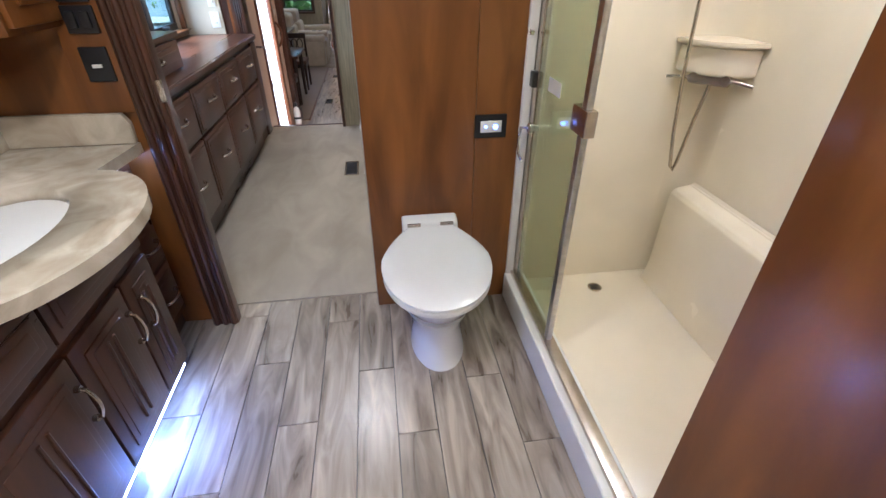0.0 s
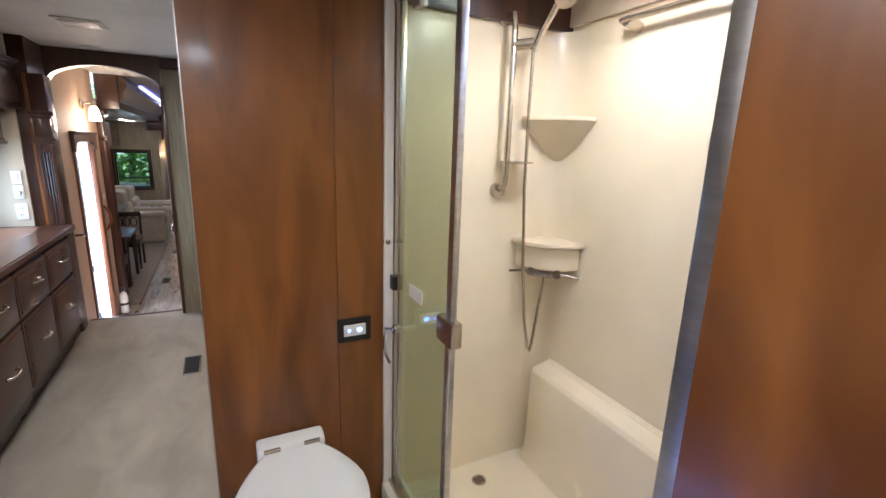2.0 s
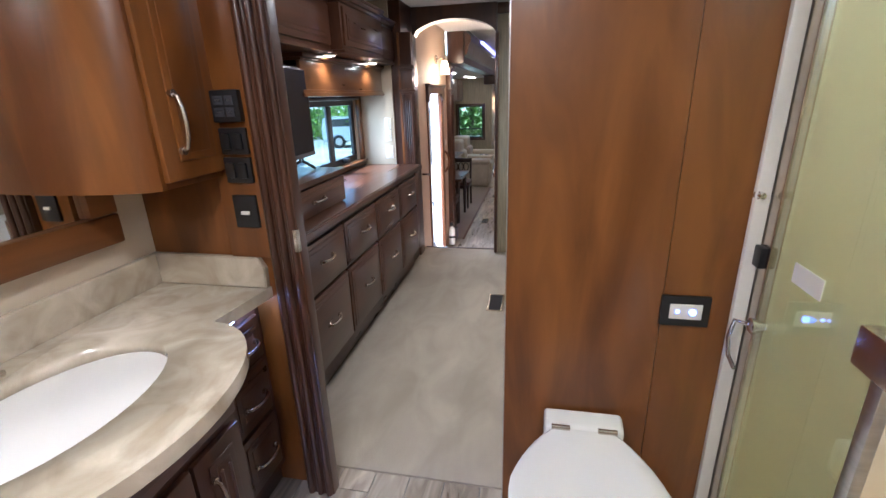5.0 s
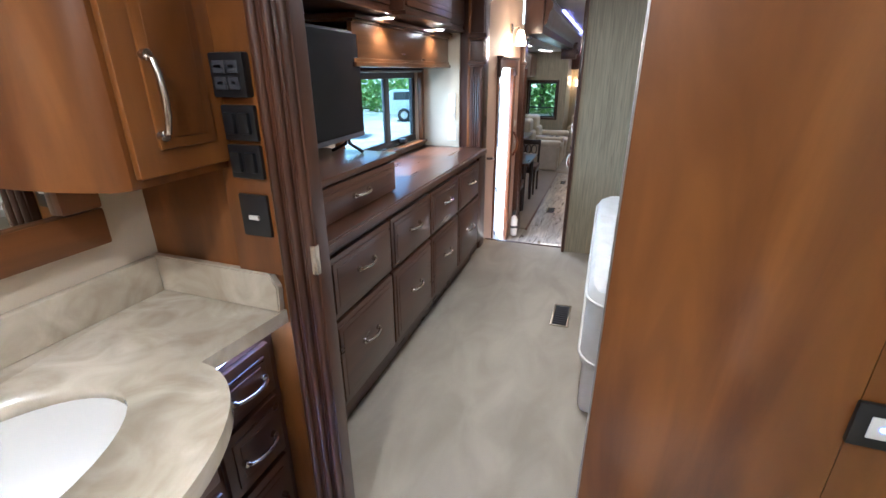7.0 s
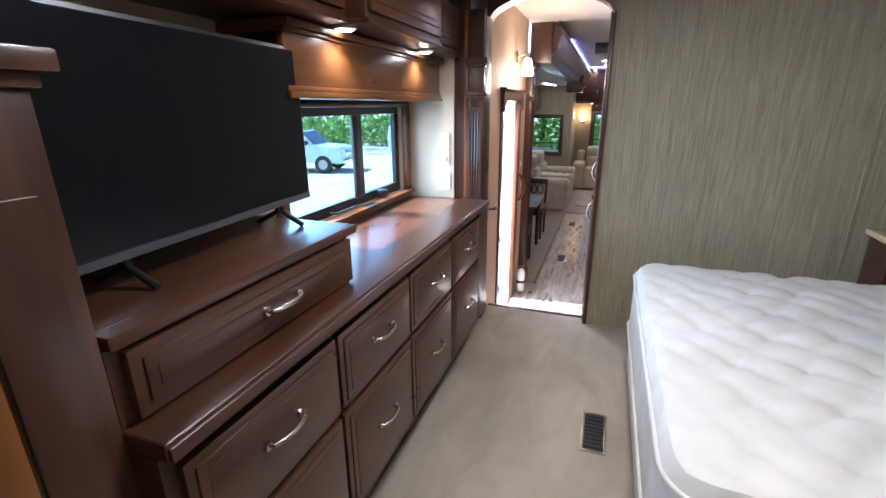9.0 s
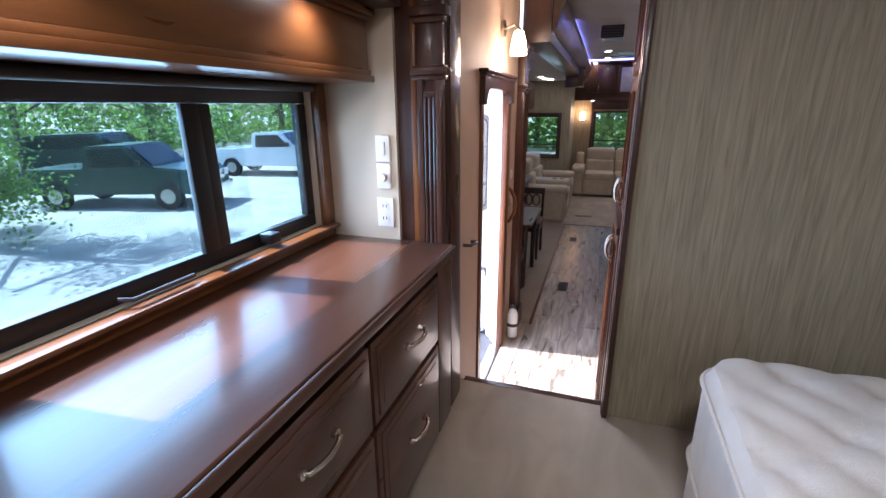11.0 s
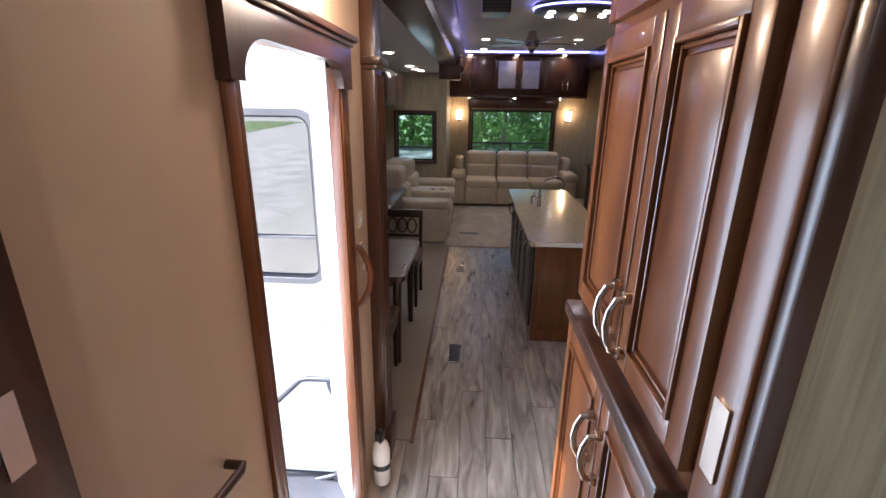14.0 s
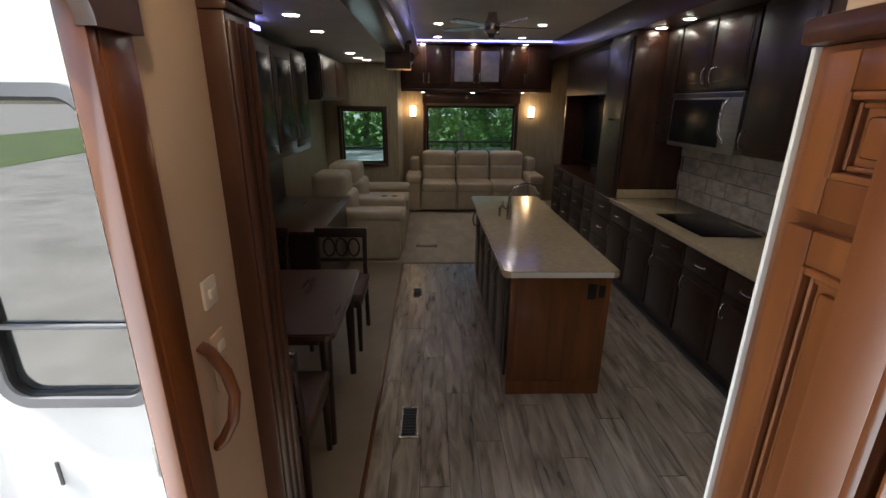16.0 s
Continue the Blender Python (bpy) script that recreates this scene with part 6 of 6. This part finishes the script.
# ceiling fan, oval fixture, black vent
fan = thing("ceiling_fan", (0.02, 11.2, 2.42), "five-blade ceiling fan with dark blades and nickel hub", "ceiling fan")
FC = Vector((0.02, 11.2, 0))
part("canopy", bm_lathe([(0.001, 2.2), (0.05, 2.2), (0.09, 2.23), (0.10, 2.30), (0.06, 2.36), (0.05, 2.419)], FC, 24), NICKEL, fan)
part("cap", bm_lathe([(0.001, 2.15), (0.03, 2.155), (0.05, 2.2)], FC, 20), DARKGREY, fan)
for k in range(5):
    m = Matrix.Translation(FC) @ Matrix.Rotation(2 * math.pi * k / 5 + 0.1, 4, "Z") @ Matrix.Translation((0, 0, 2.27)) @ Matrix.Rotation(math.radians(10), 4, "X")
    bl = part("blade", turned(bm_prism([(0.14, -0.04), (0.14, 0.04), (0.62, 0.065), (0.66, 0.0), (0.62, -0.065)], "z", -0.004, 0.004), m), ESPRESSO, fan)
    part("blade_iron", turned(bm_box(0.07, -0.02, -0.002, 0.20, 0.02, 0.01, 0.003), m), NICKEL, bl)
ov = thing("oval_ceiling_fixture", (0.25, 9.5, 2.42), "dark oval ceiling fixture with violet glow and spotlights", "ceiling light")
part("ring_body", bm_lathe([(0.30, 2.419), (0.42, 2.40), (0.42, 2.345), (0.40, 2.335), (0.001, 2.335)], (0.25, 9.5, 0), 36, 1.0, 0.75), DARKGREY, ov)
part("glow_ring", bm_lathe([(0.425, 2.385), (0.432, 2.385), (0.432, 2.372), (0.425, 2.372)], (0.25, 9.5, 0), 36, 1.0, 0.75), LEDBLUE, ov)
for k in range(6):
    a = 2 * math.pi * k / 6 + 0.5
    part("spotlight", bm_cyl((0.25 + 0.3 * math.cos(a), 9.5 + 0.22 * math.sin(a), 2.334), (0.25 + 0.3 * math.cos(a), 9.5 + 0.22 * math.sin(a), 2.325), 0.035), LAMPON, ov)
bv = thing("roof_vent", (-0.55, 9.3, 2.42), "black square roof vent hanging from the ceiling", "ceiling vent")
part("box", bm_box(-0.68, 9.1, 2.28, -0.42, 9.4, 2.419, 0.01), BLACK, bv)
for k in range(4):
    part("louvre", bm_box(-0.66, 9.094, 2.295 + k * 0.03, -0.44, 9.0995, 2.31 + k * 0.03), DARKGREY, bv)
for x, y in ((-0.59, 11.95), (0.78, 11.95), (-0.59, 13.2), (0.75, 13.2), (-0.3, 7.6), (0.8, 8.0)):
    downlight(x, y, 2.42, 0.055)
for x, y in ((-1.65, 7.9), (-1.65, 8.9), (-1.65, 9.65), (-1.67, 11.4), (-1.67, 12.0), (-1.60, 12.3)):
    downlight(x, y, 2.0, 0.055)
for y in (9.7, 10.4 - 0.2, 8.2):
    downlight(1.55, y, 2.14, 0.05)
for x, y, z, p in ((-0.59, 11.95, 2.39, 2.2), (0.78, 11.95, 2.39, 2.2), (0.25, 9.5, 2.31, 4), (-1.65, 8.6, 1.97, 1.8), (-1.67, 11.7, 1.97, 2.2), (1.55, 9.2, 2.11, 2.5)):
    lamp("living_lamp", "SPOT", (x, y, z), p * 0.65, WARM, 0.05, spot=140)
floor_vent(-0.82, 7.72, MAIN, 0.11, 0.28)
floor_vent(-0.83, 9.66, MAIN, 0.10, 0.24)
floor_vent(-0.75, 11.2, MAIN + 0.012, 0.10, 0.28, False)

# backsplash tiles
bsp = structure("wall_backsplash", bm_box(2.008, 7.2, 0.446, 2.0195, 10.26, 1.06), DARKGREY, "stone tile backsplash over the counter")
tile = bm_box(0, -0.148, -0.073, 0.006, 0.148, 0.073, 0.002, 1)
tme = bpy.data.meshes.new("tile")
tile.to_mesh(tme)
tile.free()
tme.materials.append(TILE)
for r in range(4):
    for k in range(10):
        o = new("tile", tme)
        o.parent = bsp
        o.location = (2.0015, 7.36 + k * 0.302 + (0.13 if r % 2 else 0), 0.525 + r * 0.151)

# ---- outside ----
GZ = -1.35
structure("ground", bm_box(-300, -300, GZ - 0.2, 300, 300, GZ), GRAVEL, "pale gravel lot", "ground")
structure("ground_grass", bm_prism([(-40, -60), (-26, -60), (-18, -5), (-9.5, 3.5), (-8.8, 5), (-12, 6.5), (-30, 9)], "z", GZ + 0.004, GZ + 0.02), GRASS, "patchy sunlit grass verge", "ground")
structure("ground_verge_back", bm_box(-60, 36, GZ + 0.004, 80, 90, GZ + 0.05), GRASS, "grass strip before the trees", "ground")
# unseen outer shell, added to close the coach round the rooms against outside light
structure("roof", bm_box(-1.9, -1.5, 2.56, 2.2, 14.4, 2.62), GELCOAT, "unseen white coach roof that keeps outside light out", "roof")
structure("wall_outer_left", bm_box(-1.80, -1.5, -0.6, -1.72, 1.97, 2.56), GELCOAT, "unseen white coach side that keeps outside light out")

rng = random.Random(7)


def car(x, y, turn, paint, label, pickup):
    c = thing("parked_truck" if pickup else "parked_van", (x, y, GZ), label, "truck" if pickup else "car", "vehicles parked outside")
    m = Matrix.Translation((x, y, GZ)) @ Matrix.Rotation(math.radians(turn), 4, "Z")
    prof = [(-2.7, 0.45), (-2.7, 1.1), (-2.6, 1.18), (-0.7, 1.2), (-0.55, 1.85), (0.7, 1.88), (1.35, 1.25), (2.55, 1.15), (2.7, 0.95), (2.7, 0.45)] if pickup else [(-2.6, 0.45), (-2.65, 1.2), (-2.5, 1.85), (0.6, 1.92), (1.3, 1.28), (2.45, 1.15), (2.65, 0.95), (2.65, 0.45)]
    part("body", turned(bm_prism(prof, "y", -0.95, 0.95, 0.05), m), paint, c)
    part("side_glass", turned(bm_prism([(-0.45, 1.25), (-0.4, 1.75), (0.6, 1.78), (1.1, 1.28)] if pickup else [(-2.3, 1.3), (-2.25, 1.75), (0.5, 1.8), (1.0, 1.32)], "y", -0.957, 0.957), m), CARGLASS, c)
    part("windscreen", turned(bm_prism([(0.80, 1.82), (0.83, 1.84), (1.36, 1.30), (1.33, 1.27)], "y", -0.8, 0.8), m), CARGLASS, c)
    part("grille", turned(bm_box(2.68, -0.6, 0.75, 2.73, 0.6, 1.05, 0.02), m), CHROME, c)
    part("bumper", turned(bm_box(2.66, -0.93, 0.45, 2.82, 0.93, 0.66, 0.04), m), CHROME, c)
    for s in (-0.76, 0.76):
        part("headlight", turned(bm_box(2.66, s - 0.13, 0.82, 2.72, s + 0.13, 1.02, 0.02), m), PLASTIC, c)
        for wx in (-1.65, 1.75):
            w = part("wheel", turned(bm_cyl((wx, s * 1.18 - 0.1, 0.40), (wx, s * 1.18 + 0.1, 0.40), 0.40, seg=28), m), RUBBER, c)
            part("rim", turned(bm_cyl((wx, s * 1.18 - 0.106, 0.40), (wx, s * 1.18 + 0.106, 0.40), 0.22, seg=20), m), ALU, w)
        part("mirror", turned(bm_box(0.95, s * 1.28 - 0.08, 1.28, 1.1, s * 1.28 + 0.08, 1.46, 0.03), m), BLACK, c)
    return c


car(-14.5, 13.0, 18, GREENPAINT, "dark green pickup truck parked on the gravel", True)
car(-14.5, 20.0, 12, WHITEPAINT, "white pickup truck parked on the gravel", True)
car(-21.5, 17.0, 20, GREENPAINT, "dark van parked behind the trucks", False)
car(-11.0, 29.0, 20, WHITEPAINT, "white van parked far across the lot", False)


def tree(x, y, h, spread, leaves, label):
    t = thing("tree", (x, y, GZ), label, "tree", "trees round the lot")
    tb_ = bm_cyl((x, y, GZ), (x + 0.2, y, GZ + h * 0.6), 0.22, 0.1, 10)
    part("trunk", tb_, BARK, t)
    for k in range(6):
        a = k * 1.05 + x
        z = GZ + h * (0.25 + 0.07 * k)
        part("limb", bm_tube([(x + 0.05, y, z), (x + math.cos(a) * spread * 0.4, y + math.sin(a) * spread * 0.4, z + 0.5), (x + math.cos(a) * spread * 0.75, y + math.sin(a) * spread * 0.75, z + 1.0)], 0.05, 6), BARK, t)
    vs_, fs_ = [], []
    clumps = [(x + rng.gauss(0, spread * 0.5), y + rng.gauss(0, spread * 0.5), GZ + h * rng.uniform(0.12, 1.0), rng.uniform(0.35, 0.9)) for _ in range(34)]
    for _ in range(leaves):
        cx, cy, cz, cr = rng.choice(clumps)
        p = Vector((cx + rng.gauss(0, cr * 0.55), cy + rng.gauss(0, cr * 0.55), max(GZ + 0.2, cz + rng.gauss(0, cr * 0.5))))
        u = Vector((rng.gauss(0, 1), rng.gauss(0, 1), rng.gauss(0, 0.6))).normalized() * rng.uniform(0.035, 0.075) * (1.0 if leaves > 8000 else 2.0)
        w = u.cross(Vector((rng.gauss(0, 1), rng.gauss(0, 1), rng.gauss(0, 1)))).normalized() * u.length * 0.55
        b = len(vs_)
        vs_ += [p - u, p + w, p + u, p - w]
        fs_.append((b, b + 1, b + 2, b + 3))
    me = bpy.data.meshes.new("crown")
    me.from_pydata([tuple(v) for v in vs_], [], fs_)
    me.materials.append(LEAF)
    o = new("crown", me)
    o.parent = t
    o.matrix_parent_inverse = t.matrix_basis.inverted()


for x, y, h, s in ((-13.5, 8.3, 7.5, 2.5), (-24, 8, 9, 3.0), (-25, 16, 10, 3.2), (-27, 24, 10, 3.4), (-22, 30, 9, 3.0), (-30, 12, 11, 3.4)):
    tree(x, y, h, s, 18000 if x > -15 else 5000, "leafy green broadleaf tree beside the lot")
for k in range(9):
    tree(-11 + k * 3.0, 30 + 3 * (k % 3), 8.5, 2.6, 5000, "leafy green broadleaf tree behind the coach")
hedge_v, hedge_f = [], []
for _ in range(26000):
    side = rng.random() < 0.5
    p = Vector((rng.uniform(-26, 22), rng.uniform(33, 40), GZ + abs(rng.gauss(0, 2.6)))) if side else Vector((rng.uniform(-36, -28), rng.uniform(-4, 40), GZ + abs(rng.gauss(0, 3.2))))
    u = Vector((rng.gauss(0, 1), rng.gauss(0, 1), rng.gauss(0, 0.6))).normalized() * rng.uniform(0.12, 0.3)
    w = u.cross(Vector((rng.gauss(0, 1), rng.gauss(0, 1), rng.gauss(0, 1)))).normalized() * u.length * 0.6
    b = len(hedge_v)
    hedge_v += [tuple(p - u), tuple(p + w), tuple(p + u), tuple(p - w)]
    hedge_f.append((b, b + 1, b + 2, b + 3))
hm = bpy.data.meshes.new("undergrowth")
hm.from_pydata(hedge_v, [], hedge_f)
hm.materials.append(LEAF)
tagged(new("undergrowth", hm), "dense green undergrowth along the edge of the lot", "bushes", kind="stuff")

# ---- floor planks ----
def lay_planks(parent, x0, x1, y0, y1, z, width, length, skip=None):
    pm = bm_box(-width / 2 + 0.0015, -length / 2 + 0.0015, -0.008, width / 2 - 0.0015, length / 2 - 0.0015, 0.0, 0.0012, 1)
    me = bpy.data.meshes.new("plank")
    pm.to_mesh(me)
    pm.free()
    me.materials.append(PLANK)
    shorts = {}
    n = int(round((x1 - x0) / width))
    for i in range(n):
        xc = x0 + width * (i + 0.5)
        y = y0 - length * ((i * 0.37 + 0.11) % 1)
        while y < y1 - 0.02:
            a, c = max(y, y0), min(y + length, y1)
            y += length
            if c - a < 0.03 or (skip and skip(xc, (a + c) / 2)):
                continue
            key = round(c - a, 3)
            if abs(key - length) > 0.002 and key not in shorts:
                sm = bm_box(-width / 2 + 0.0015, -key / 2 + 0.0015, -0.008, width / 2 - 0.0015, key / 2 - 0.0015, 0.0, 0.0012, 1)
                shorts[key] = bpy.data.meshes.new("plank")
                sm.to_mesh(shorts[key])
                sm.free()
                shorts[key].materials.append(PLANK)
            o = new("plank", shorts.get(key, me))
            o.parent = parent
            o.location = (xc, (a + c) / 2, z)


lay_planks(bath_floor, -1.45, 0.56, -1.28, 1.968, 0.0, 0.155, 0.92)
lay_planks(main_floor, -1.21, 1.32, 5.065, 10.548, MAIN, 0.155, 1.22, lambda x, y: x < -1.04 and y > 6.9)
